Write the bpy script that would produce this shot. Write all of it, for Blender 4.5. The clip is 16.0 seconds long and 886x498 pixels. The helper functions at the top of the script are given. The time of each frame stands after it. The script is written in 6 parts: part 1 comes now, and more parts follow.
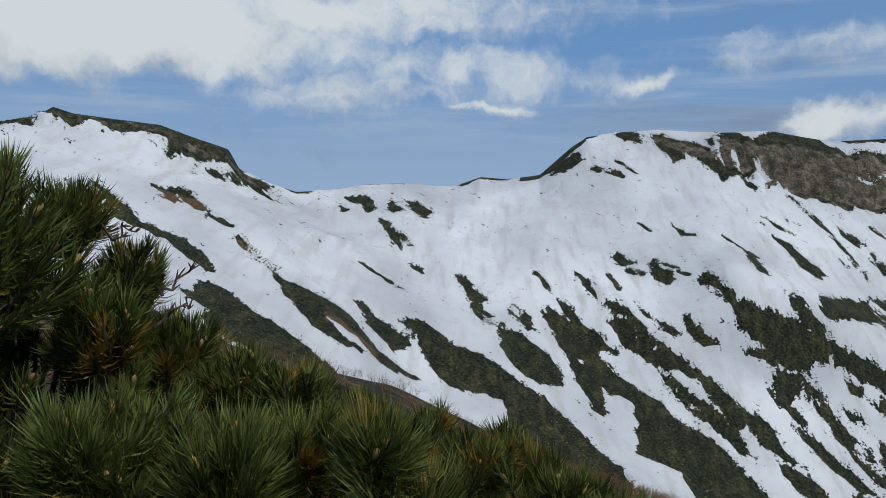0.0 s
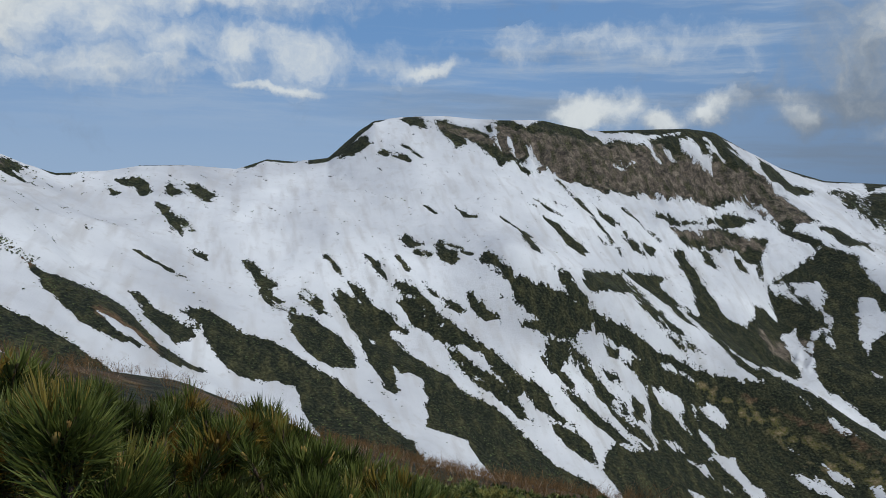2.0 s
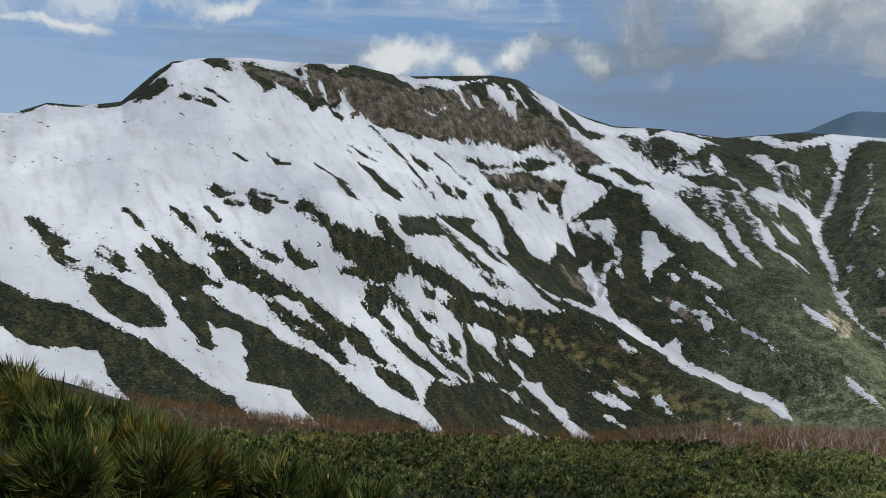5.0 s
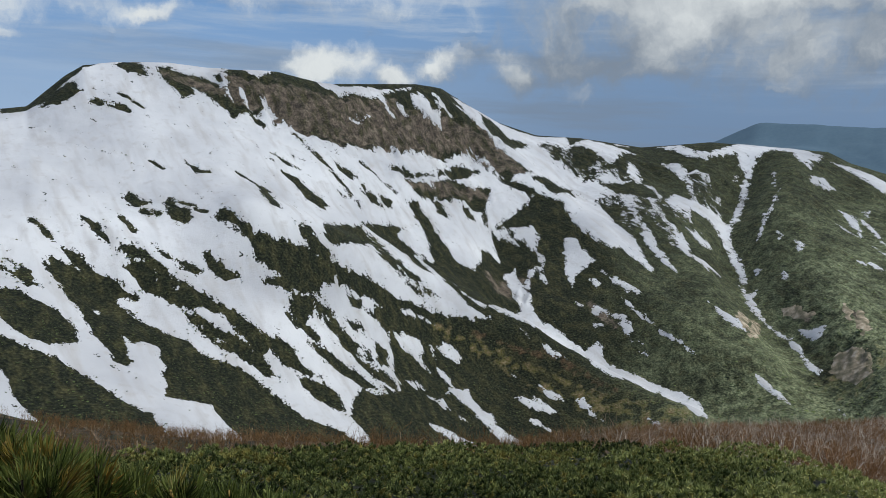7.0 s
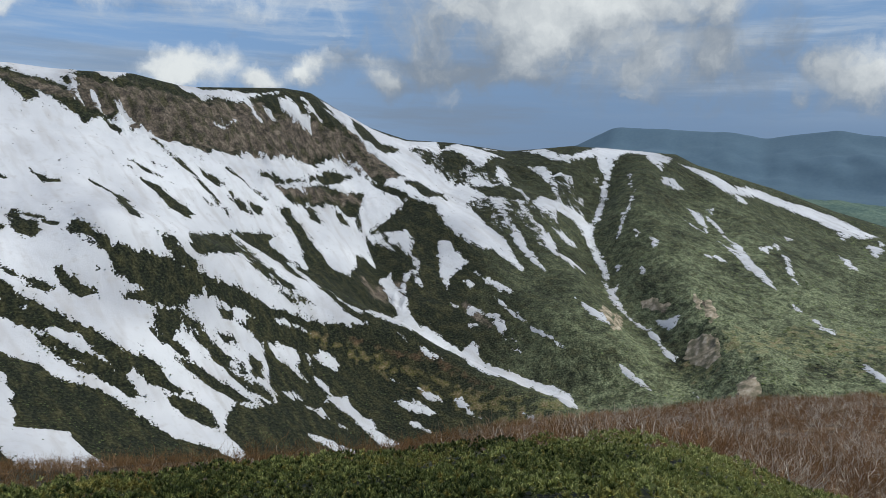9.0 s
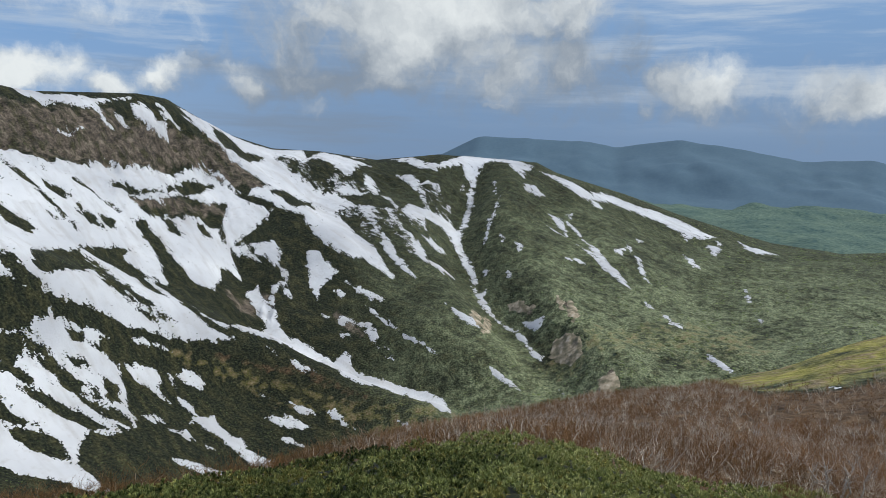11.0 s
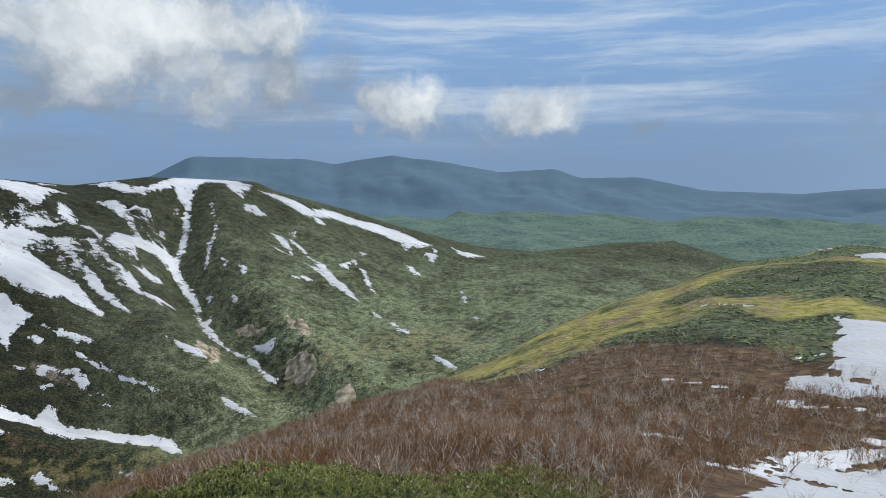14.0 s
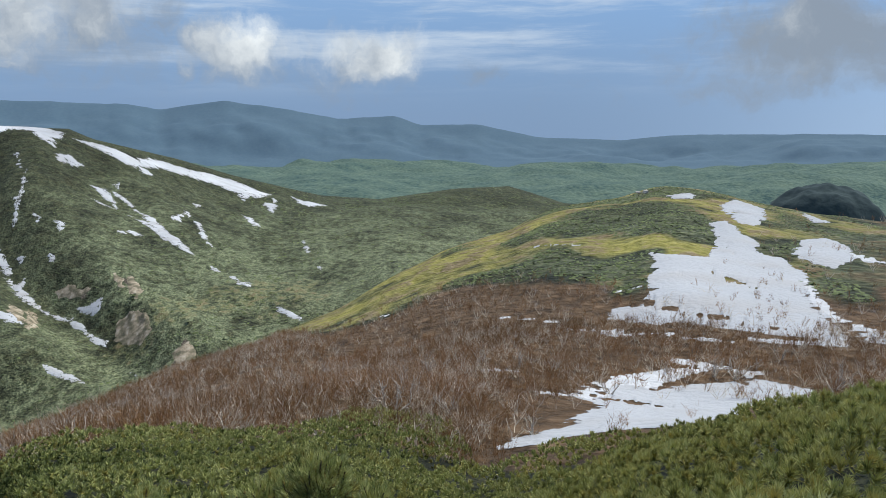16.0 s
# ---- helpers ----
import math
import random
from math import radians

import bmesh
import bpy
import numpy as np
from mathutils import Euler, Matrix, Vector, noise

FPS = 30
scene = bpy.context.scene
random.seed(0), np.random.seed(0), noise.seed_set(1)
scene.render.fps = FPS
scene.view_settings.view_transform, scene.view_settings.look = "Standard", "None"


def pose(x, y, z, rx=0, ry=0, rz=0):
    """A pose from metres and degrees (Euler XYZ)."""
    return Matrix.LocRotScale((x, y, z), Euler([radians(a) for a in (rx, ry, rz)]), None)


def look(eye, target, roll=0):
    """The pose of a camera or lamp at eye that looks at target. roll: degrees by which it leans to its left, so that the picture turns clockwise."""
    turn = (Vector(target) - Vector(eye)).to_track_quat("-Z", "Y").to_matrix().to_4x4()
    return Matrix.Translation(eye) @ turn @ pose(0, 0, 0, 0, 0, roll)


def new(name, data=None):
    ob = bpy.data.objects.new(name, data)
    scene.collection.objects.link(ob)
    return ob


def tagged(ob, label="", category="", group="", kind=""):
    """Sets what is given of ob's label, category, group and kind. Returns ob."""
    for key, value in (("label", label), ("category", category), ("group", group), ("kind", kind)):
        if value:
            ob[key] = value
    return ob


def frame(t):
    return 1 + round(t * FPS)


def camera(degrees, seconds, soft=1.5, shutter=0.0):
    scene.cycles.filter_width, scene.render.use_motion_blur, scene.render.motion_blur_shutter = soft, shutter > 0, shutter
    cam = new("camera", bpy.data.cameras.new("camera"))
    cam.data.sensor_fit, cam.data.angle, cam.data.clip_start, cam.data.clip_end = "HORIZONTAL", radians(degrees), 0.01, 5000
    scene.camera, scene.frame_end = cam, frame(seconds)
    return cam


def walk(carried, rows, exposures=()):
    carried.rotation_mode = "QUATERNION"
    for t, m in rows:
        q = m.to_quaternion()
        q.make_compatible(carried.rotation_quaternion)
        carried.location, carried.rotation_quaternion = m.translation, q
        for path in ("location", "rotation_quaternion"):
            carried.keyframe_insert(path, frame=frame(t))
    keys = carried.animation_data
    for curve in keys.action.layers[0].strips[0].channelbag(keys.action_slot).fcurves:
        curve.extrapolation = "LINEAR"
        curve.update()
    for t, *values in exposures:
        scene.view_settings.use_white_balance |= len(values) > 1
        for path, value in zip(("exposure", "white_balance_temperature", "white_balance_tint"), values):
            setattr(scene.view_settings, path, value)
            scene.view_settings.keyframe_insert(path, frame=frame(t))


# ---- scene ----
# Camera: turned by hand on a mountain ridge, from a dwarf pine bush round to a knoll.
cam = camera(63.89, 16.0, soft=0.7)
EYE = 1.6
ROWS = [
    (0, 0.000, 0.000, 0.000, 85.00, -1.00, 0.09),
    (0.5, 0.032, -0.002, -0.003, 84.76, -0.72, -4.05),
    (1, 0.057, -0.006, -0.009, 84.44, -0.85, -8.91),
    (1.5, 0.078, -0.010, -0.013, 84.20, -1.25, -13.38),
    (2, 0.087, -0.014, -0.017, 84.01, -1.45, -16.74),
    (2.5, 0.108, -0.022, -0.019, 83.78, -1.41, -19.44),
    (3, 0.131, -0.032, -0.020, 83.34, -1.29, -22.16),
    (3.5, 0.149, -0.039, -0.022, 82.36, -1.30, -24.92),
    (4, 0.155, -0.046, -0.031, 80.92, -1.37, -27.59),
    (6.5, 0.199, -0.073, -0.033, 80.64, -1.67, -35.79),
    (7, 0.205, -0.079, -0.033, 80.90, -1.77, -37.53),
    (7.5, 0.217, -0.090, -0.032, 81.00, -1.82, -39.87),
    (8, 0.231, -0.102, -0.030, 81.12, -1.77, -42.44),
    (10.5, 0.286, -0.166, -0.015, 82.34, -1.44, -55.73),
    (11, 0.296, -0.179, -0.014, 82.52, -1.54, -58.30),
    (11.5, 0.302, -0.194, -0.012, 82.66, -1.60, -60.85),
    (12, 0.312, -0.210, -0.008, 82.92, -1.44, -63.65),
    (12.5, 0.320, -0.231, -0.006, 83.36, -0.95, -67.00),
    (13, 0.330, -0.257, -0.001, 83.87, -0.30, -71.19),
    (13.5, 0.336, -0.287, -0.002, 84.19, 0.20, -75.99),
    (14, 0.343, -0.314, -0.005, 84.12, 0.48, -80.52),
    (14.5, 0.346, -0.337, -0.014, 83.34, 0.55, -84.04),
    (15, 0.342, -0.357, -0.024, 81.92, 0.53, -87.21),
    (15.5, 0.342, -0.377, -0.030, 80.58, 0.40, -90.27),
    (16, 0.341, -0.395, -0.031, 79.82, 0.38, -93.25),
]
walk(cam, [(t, pose(x, y, EYE + z, rx, ry, rz)) for t, x, y, z, rx, ry, rz in ROWS],
     [(0, -0.3, 6200, 6), (4, -0.22, 6380, 6), (8, -0.1, 6420, 6), (11, 0.02, 6420, 6), (13.5, 0.14, 6350, 6), (16, 0.26, 6420, 6)])

# ---- light: high midday sun between clouds, blue sky ----
SUN_BEARING, SUN_HEIGHT = 140.0, 58.0
sun = new("sun", bpy.data.lights.new("sun", "SUN"))
sun.data.energy, sun.data.angle, sun.data.color = 3.1, radians(1.5), (1.0, 0.97, 0.9)
_b, _h = radians(SUN_BEARING), radians(SUN_HEIGHT)
sun.matrix_world = look((math.sin(_b) * 100 * math.cos(_h), math.cos(_b) * 100 * math.cos(_h), 100 * math.sin(_h)), (0, 0, 0))

world = bpy.data.worlds.new("sky")
scene.world = world
world.use_nodes = True
wn, wl = world.node_tree.nodes, world.node_tree.links
sky = wn.new("ShaderNodeTexSky")
sky.sky_type, sky.sun_disc = "NISHITA", False
sky.sun_elevation, sky.sun_rotation, sky.dust_density, sky.ozone_density = _h, _b, 0.6, 2.5


def wmath(op, a, b=0.0, clamp=False):
    m = wn.new("ShaderNodeMath")
    m.operation, m.use_clamp = op, clamp
    for s, v in zip(m.inputs, (a, b)):
        if isinstance(v, bpy.types.NodeSocket):
            wl.new(v, s)
        else:
            s.default_value = v
    return m.outputs[0]


def wvec(op, a, b=None, scale=None):
    m = wn.new("ShaderNodeVectorMath")
    m.operation = op
    for s, v in zip(m.inputs, (a, b)):
        if isinstance(v, bpy.types.NodeSocket):
            wl.new(v, s)
        elif v is not None:
            s.default_value = v
    if scale is not None:
        m.inputs["Scale"].default_value = scale
    return m.outputs["Value"] if op in ("DOT_PRODUCT", "LENGTH") else m.outputs["Vector"]


def wmix(fac, a, b):
    m = wn.new("ShaderNodeMix")
    m.data_type = "RGBA"
    for s, v in ((m.inputs["Factor"], fac), (m.inputs["A"], a), (m.inputs["B"], b)):
        if isinstance(v, bpy.types.NodeSocket):
            wl.new(v, s)
        else:
            s.default_value = v if isinstance(v, (int, float)) else (*v, 1)
    return m.outputs["Result"]


def wnoise(coords, scale, detail, gain=0.55):
    t = wn.new("ShaderNodeTexNoise")
    t.inputs["Scale"].default_value, t.inputs["Detail"].default_value, t.inputs["Roughness"].default_value = scale, detail, gain
    wl.new(coords, t.inputs["Vector"])
    return t


def smooth(value, low, high):
    m = wn.new("ShaderNodeMapRange")
    m.interpolation_type = "SMOOTHSTEP"
    m.inputs["From Min"].default_value, m.inputs["From Max"].default_value = low, high
    wl.new(value, m.inputs["Value"])
    return m.outputs["Result"]


way = wvec("NORMALIZE", wn.new("ShaderNodeTexCoord").outputs["Generated"])
warp = wvec("SUBTRACT", wnoise(way, 7, 7).outputs["Color"], (0.5, 0.5, 0.5))
warp_small = wvec("SUBTRACT", wnoise(way, 19, 6).outputs["Color"], (0.5, 0.5, 0.5))
bent = wvec("ADD", wvec("ADD", way, wvec("SCALE", warp, scale=0.08)), wvec("SCALE", warp_small, scale=0.06))
sep = wn.new("ShaderNodeSeparateXYZ")
wl.new(way, sep.inputs[0])
height = sep.outputs[2]

cover, weight, tops, glare = None, None, None, None


def cloud(bearing, rise, wide, high, amount, bright):
    """A heap of cloud in that direction; wide and high in degrees, bright from 0 grey to 1 sunlit."""
    global cover, weight, tops, glare
    b, e = radians(bearing), radians(rise)
    right = Vector((math.cos(b), -math.sin(b), 0)) / math.sin(radians(wide))
    ahead = Vector((math.sin(b) * math.cos(e), math.cos(b) * math.cos(e), math.sin(e)))
    up = Vector((-math.sin(b) * math.sin(e), -math.cos(b) * math.sin(e), math.cos(e))) / math.sin(radians(high))
    px, py = wvec("DOT_PRODUCT", bent, right), wvec("DOT_PRODUCT", bent, up)
    front = wmath("GREATER_THAN", wvec("DOT_PRODUCT", way, ahead), 0.5)
    d = wmath("SQRT", wmath("ADD", wmath("MULTIPLY", px, px), wmath("MULTIPLY", py, py)))
    w = wmath("MULTIPLY", wmath("MULTIPLY", wmath("SUBTRACT", 1.3, d, True), front), amount)
    add = lambda total, v: v if total is None else wmath("ADD", total, v)
    cover = w if cover is None else wmath("MAXIMUM", cover, w)
    weight, tops, glare = add(weight, w), add(tops, wmath("MULTIPLY", w, py)), add(glare, wmath("MULTIPLY", w, bright))


cloud(-29.6, 11.5, 22.5, 4.3, 1.40, 0.80)
cloud(-12.7, 13.2, 14.7, 2.5, 0.90, 1.00)
cloud(0.4, 13.5, 13.4, 2.7, 0.60, 0.90)
cloud(-6.6, 7.2, 14.7, 1.6, 0.55, 0.90)
cloud(0.5, 8.9, 13.4, 2.2, 0.60, 0.95)
cloud(2.8, 6.4, 3.4, 0.5, 0.60, 0.90)
cloud(15.8, 8.2, 3.4, 0.8, 0.70, 0.90)
cloud(28.9, 9.8, 11.7, 1.8, 0.40, 0.80)
cloud(28.5, 5.0, 3.9, 1.5, 1.00, 0.80)
cloud(2.5, 6.4, 5.0, 0.6, 0.70, 0.85)
cloud(27.7, 5.0, 2.5, 1.4, 1.00, 0.80)
cloud(33.7, 4.8, 1.9, 1.2, 0.95, 0.75)
cloud(37.4, 5.3, 2.0, 1.3, 0.95, 0.75)
cloud(42.5, 4.4, 2.3, 1.6, 0.80, 0.50)
cloud(48.6, 3.6, 1.5, 1.0, 0.60, 0.50)
cloud(44.1, 5.4, 2.7, 2.3, 0.45, 0.10)
cloud(53.9, 8.2, 5.7, 3.9, 1.00, 0.56)
cloud(61.0, 8.8, 5.0, 3.6, 0.90, 0.50)
cloud(66.6, 10.3, 5.5, 3.4, 0.95, 0.54)
cloud(60.2, 5.2, 13.4, 2.3, 0.50, 0.20)
cloud(71.8, 8.0, 4.1, 3.2, 0.45, 0.10)
cloud(50.0, 9.1, 5.0, 4.1, 0.50, 0.20)
cloud(42.6, 4.7, 1.7, 1.3, 0.85, 0.70)
cloud(48.7, 3.7, 1.5, 0.7, 0.60, 0.60)
cloud(62.5, 4.3, 1.1, 0.7, 0.70, 0.60)
cloud(78.1, 5.7, 3.9, 2.1, 0.80, 0.52)
cloud(73.9, 4.5, 1.0, 0.8, 0.50, 0.50)
cloud(88.0, 5.0, 4.3, 2.4, 0.85, 0.52)
cloud(46.6, 7.9, 5.0, 3.6, 0.70, 0.30)
cloud(78.1, 5.7, 3.9, 2.3, 0.85, 0.50)
cloud(88.3, 4.8, 3.7, 2.1, 0.95, 0.58)
cloud(86.1, 4.6, 5.0, 3.2, 0.42, 0.15)
cloud(74.0, 4.6, 1.1, 0.9, 0.50, 0.50)
cloud(96.4, 3.9, 2.1, 1.4, 0.50, 0.02)
cloud(121.7, 5.9, 10.4, 3.9, 0.95, 0.00)
cloud(116.2, 2.5, 6.8, 1.5, 0.50, 0.35)
cloud(111.9, 4.4, 4.1, 1.8, 0.35, 0.10)
cloud(65.3, 6.8, 8.6, 4.1, 0.80, 0.30)
cloud(57.0, 10.4, 13.5, 4.4, 1.10, 0.36)
cloud(50.0, 5.6, 15.0, 1.9, 0.75, 0.16)

def towards(bearing, low, high):
    b = radians(bearing)
    return smooth(wvec("DOT_PRODUCT", way, (math.sin(b), math.cos(b), 0.0)), low, high)


# clear sky, paler and greyer towards the horizon and in the east
east_sky = towards(78, 0.5, 0.95)
blue = wvec("MULTIPLY", sky.outputs["Color"], (0.072, 0.084, 0.105))
blue = wmix(smooth(height, 0.5, 0.1), blue, (0.185, 0.345, 0.635))
blue = wmix(wmath("MULTIPLY", east_sky, 0.5), blue, (0.25, 0.36, 0.54))
low = smooth(height, 0.2, -0.02)
haze = wmix(east_sky, (0.37, 0.49, 0.68), (0.19, 0.272, 0.415))
clear = wmix(wmath("MULTIPLY", low, 0.92), blue, haze)
# thin layers of cloud, drawn out level
level = wn.new("ShaderNodeMapping")
level.inputs["Scale"].default_value = (2.2, 2.2, 26.0)
wl.new(wvec("ADD", way, wvec("SCALE", warp, scale=0.016)), level.inputs["Vector"])
bands = wnoise(level.outputs[0], 1.0, 9, 0.62).outputs["Fac"]
veil = wmath("MULTIPLY", smooth(bands, 0.44, 0.68), smooth(height, 0.02, 0.13))
clear = wmix(wmath("MULTIPLY", veil, wmath("ADD", wmath("MULTIPLY", east_sky, 0.25), 0.5)), clear, (0.56, 0.62, 0.71))
shade_bands = wnoise(wvec("ADD", level.outputs[0], (7.3, 2.1, 4.4)), 0.8, 7, 0.6).outputs["Fac"]
grey_veil = wmath("MULTIPLY", smooth(shade_bands, 0.48, 0.66), wmath("MULTIPLY", towards(48, 0.7, 0.97), smooth(height, 0.24, 0.08)))
clear = wmix(wmath("MULTIPLY", grey_veil, 0.6), clear, (0.21, 0.26, 0.345))
# heaps of cloud: sunlit cores, grey and wispy round them
ragged = wnoise(bent, 15, 9, 0.62).outputs["Fac"]
body = wmath("ADD", cover, wmath("MULTIPLY", wmath("SUBTRACT", ragged, 0.5), 1.5))
mask = smooth(body, 0.05, 0.95)
share = wmath("MAXIMUM", weight, 0.02)
tall, shine = wmath("DIVIDE", tops, share), wmath("DIVIDE", glare, share)
lit = wmath("ADD", wmath("MULTIPLY", tall, 0.3), wmath("MULTIPLY", wmath("SUBTRACT", wnoise(bent, 12, 8).outputs["Fac"], 0.5), 1.5))
lit = wmath("ADD", lit, wmath("MULTIPLY", wmath("SUBTRACT", body, 0.55), 0.45))
lit = wmath("ADD", lit, wmath("SUBTRACT", wmath("MULTIPLY", shine, 1.5), 0.8))
heap = wmix(smooth(lit, -0.6, 0.6), (0.235, 0.28, 0.355), (0.80, 0.82, 0.84))
wl.new(wmix(mask, clear, heap), wn["Background"].inputs["Color"])
wn["Background"].inputs["Strength"].default_value = 1.0


# -- terrain --
# Bearings in degrees clockwise from the y axis, distances and heights in metres, seen from the place where the camera stands.
RIDGE_WEST = [
    (-45, 520, 36.1), (-31.8, 561, 39.8), (-29.8, 571, 44.8), (-28.6, 577, 52.7), (-27.3, 583, 49.3), (-21.6, 612, 46.3), (-16.8, 647, 30.5),
    (-16, 654, 13.8), (-13.6, 673, 0.9), (-11.7, 689, -5.6), (-8.4, 717, -3), (-6.1, 729, 3.1), (-3, 745, 4.5), (0.6, 763, 1.2), (2.9, 774, 12.7),
    (5.1, 786, 10.9), (7.6, 798, 16.5), (10, 790, 46.2), (11.2, 784, 57.3), (13.8, 787, 62.7),
]
RIDGE_EAST = [
    (16.8, 798, 65.3), (19.4, 808, 63.2), (24.6, 829, 65.3), (28.2, 858, 55.9), (35.3, 942, 65.6), (37.3, 978, 63.4), (41.9, 1063, 22.3),
    (44.9, 1118, 5.5), (48.5, 1127, 3.1), (53, 1136, -7.5), (58, 1146, 3.6), (65.8, 1189, -5.2), (67.3, 1199, -20.8), (72.5, 1233, -52.5),
    (76.8, 1268, -86.6), (83.5, 1335, -132.6), (88, 1370, -145.4), (94.4, 1412, -129.9), (98.5, 1440, -128.1), (103, 1455, -163.2),
    (120, 1481, -180.3), (134, 1500, -182.6),
]
CREST = [
    (-45, 45, -2.2), (-33, 50, -4.4), (-22.4, 55, -8.3), (-17.1, 59, -11.6), (-3.7, 68, -18.2), (9.4, 79, -29.2), (18.4, 88, -36.1),
    (31.9, 96, -43.5), (41.5, 101, -45.6), (45.6, 103, -44.2), (64.4, 117, -42.2), (78.6, 151, -44.9), (84.6, 178, -45.7), (93.9, 213, -36.3),
    (98.5, 222, -32.4), (101.2, 226, -27.4), (103, 227, -25.3), (107.4, 229, -22.9), (110.3, 230, -19.3), (112.8, 229, -19.8), (119.4, 226, -24.4),
    (125.4, 223, -25.9), (134, 220, -23),
]
SADDLE = [
    (-45, 26, -2.9), (-20, 33, -7), (0, 38, -12.7), (20, 50, -21), (40, 57, -25.4), (60, 64, -24.6), (89.1, 66, -20.9), (96.3, 63, -18.4),
    (107.8, 61, -18.5), (114.3, 60, -18.2), (120.3, 59, -17.4), (126.3, 58, -16.2), (134, 56, -15.7),
]
MAT_EDGE = [
    (-45, 9, -1.1), (-23, 10, -2.1), (0, 12, -4), (27.2, 17, -6.8), (46.3, 20, -8.1), (62.9, 22, -7.9), (64.4, 22, -7.5), (68.8, 21, -7.4),
    (69.1, 21, -7.2), (79.6, 20, -7.5), (84.3, 20, -7.3), (98.7, 18, -7.9), (112.5, 14, -4.9), (126.5, 10, -2.2), (134, 9, -1.9),
]
FAR_RANGE = [
    (40, 4300, -73), (52, 4300, -73), (57.2, 4300, -22), (61.4, 4300, 138), (61.9, 4300, 127), (65.2, 4300, 118), (68.8, 4300, 110),
    (69.1, 4300, 118), (71.8, 4300, 81), (76.6, 4300, 128), (80.8, 4300, 83), (85.1, 4300, 23), (89.5, 4300, 37), (91.3, 4300, -13),
    (96.2, 4300, -16), (100.7, 4300, -94), (107.2, 4300, -111), (110.5, 4300, -85), (115.3, 4300, -76), (124.9, 4300, -78), (140, 4300, -21),
]
RIDGE = RIDGE_WEST + RIDGE_EAST + [(200, 900, -40), (260, 800, 60)]
CREST = CREST + [(180, 120, -8), (250, 90, 6)]
SADDLE = SADDLE + [(180, 60, -4), (250, 50, 3)]
MAT_EDGE = MAT_EDGE + [(180, 14, -0.5), (250, 12, 1)]


def lattice(ix, iy, seed):
    h = (ix.astype(np.int64) * 374761393 + iy.astype(np.int64) * 668265263 + seed * 974634533) & 0x7FFFFFFF
    h = ((h ^ (h >> 13)) * 1274126177) & 0x7FFFFFFF
    return ((h ^ (h >> 16)) & 0xFFFF) / 32767.5 - 1.0


def grain(x, y, size, seed=0):
    """Smooth noise from -1 to 1 with features of that size."""
    u, v = np.asarray(x) / size + 1000.0, np.asarray(y) / size + 1000.0
    iu, iv = np.floor(u), np.floor(v)
    fu, fv = u - iu, v - iv
    fu, fv = fu * fu * fu * (fu * (fu * 6 - 15) + 10), fv * fv * fv * (fv * (fv * 6 - 15) + 10)
    a, b = lattice(iu, iv, seed), lattice(iu + 1, iv, seed)
    c, d = lattice(iu, iv + 1, seed), lattice(iu + 1, iv + 1, seed)
    return (a + (b - a) * fu) * (1 - fv) + (c + (d - c) * fu) * fv


def rough(x, y, size, octaves, seed=0, gain=0.5):
    out, amp, total = 0.0, 1.0, 0.0
    for k in range(octaves):
        out = out + amp * grain(x * math.cos(k) - y * math.sin(k), x * math.sin(k) + y * math.cos(k), size, seed + k * 7)
        total += amp
        size, amp = size * 0.5, amp * gain
    return out / total


def along(table, b):
    """Distance and height of a terrain line at the bearings b, closed round the compass."""
    t = np.array(sorted(table))
    t = np.vstack([t[-1:] - [360, 0, 0], t, t[:1] + [360, 0, 0]])
    return np.interp(b, t[:, 0], t[:, 1]), np.interp(b, t[:, 0], t[:, 2])


MAT_K, LOW, BROW, VALLEY, UPPER, TOP = 1, 2, 3, 4, 5, 6  # knots of the ground, outwards
ROUND = np.arange(-180, 540, 0.5)


def eased(table, sigma):
    """A terrain line with its corners rounded over sigma degrees."""
    w = np.exp(-((np.arange(-40, 40.1, 0.5) / sigma) ** 2) / 2)
    r, z = along(table, ROUND)
    pad = len(w) // 2
    soft = lambda v: np.convolve(np.pad(v, pad, mode="edge"), w / w.sum(), "valid")
    return soft(r), soft(z)


SOFT_TOP = eased(RIDGE, 3.5)[0]
SOFT_MAT, SOFT_SADDLE, SOFT_CREST, SOFT_RIDGE, SOFT_BASE = eased(MAT_EDGE, 1.5), eased(SADDLE, 2.0), eased(CREST, 0.6), eased(RIDGE, 7.0), eased(CREST, 7.0)


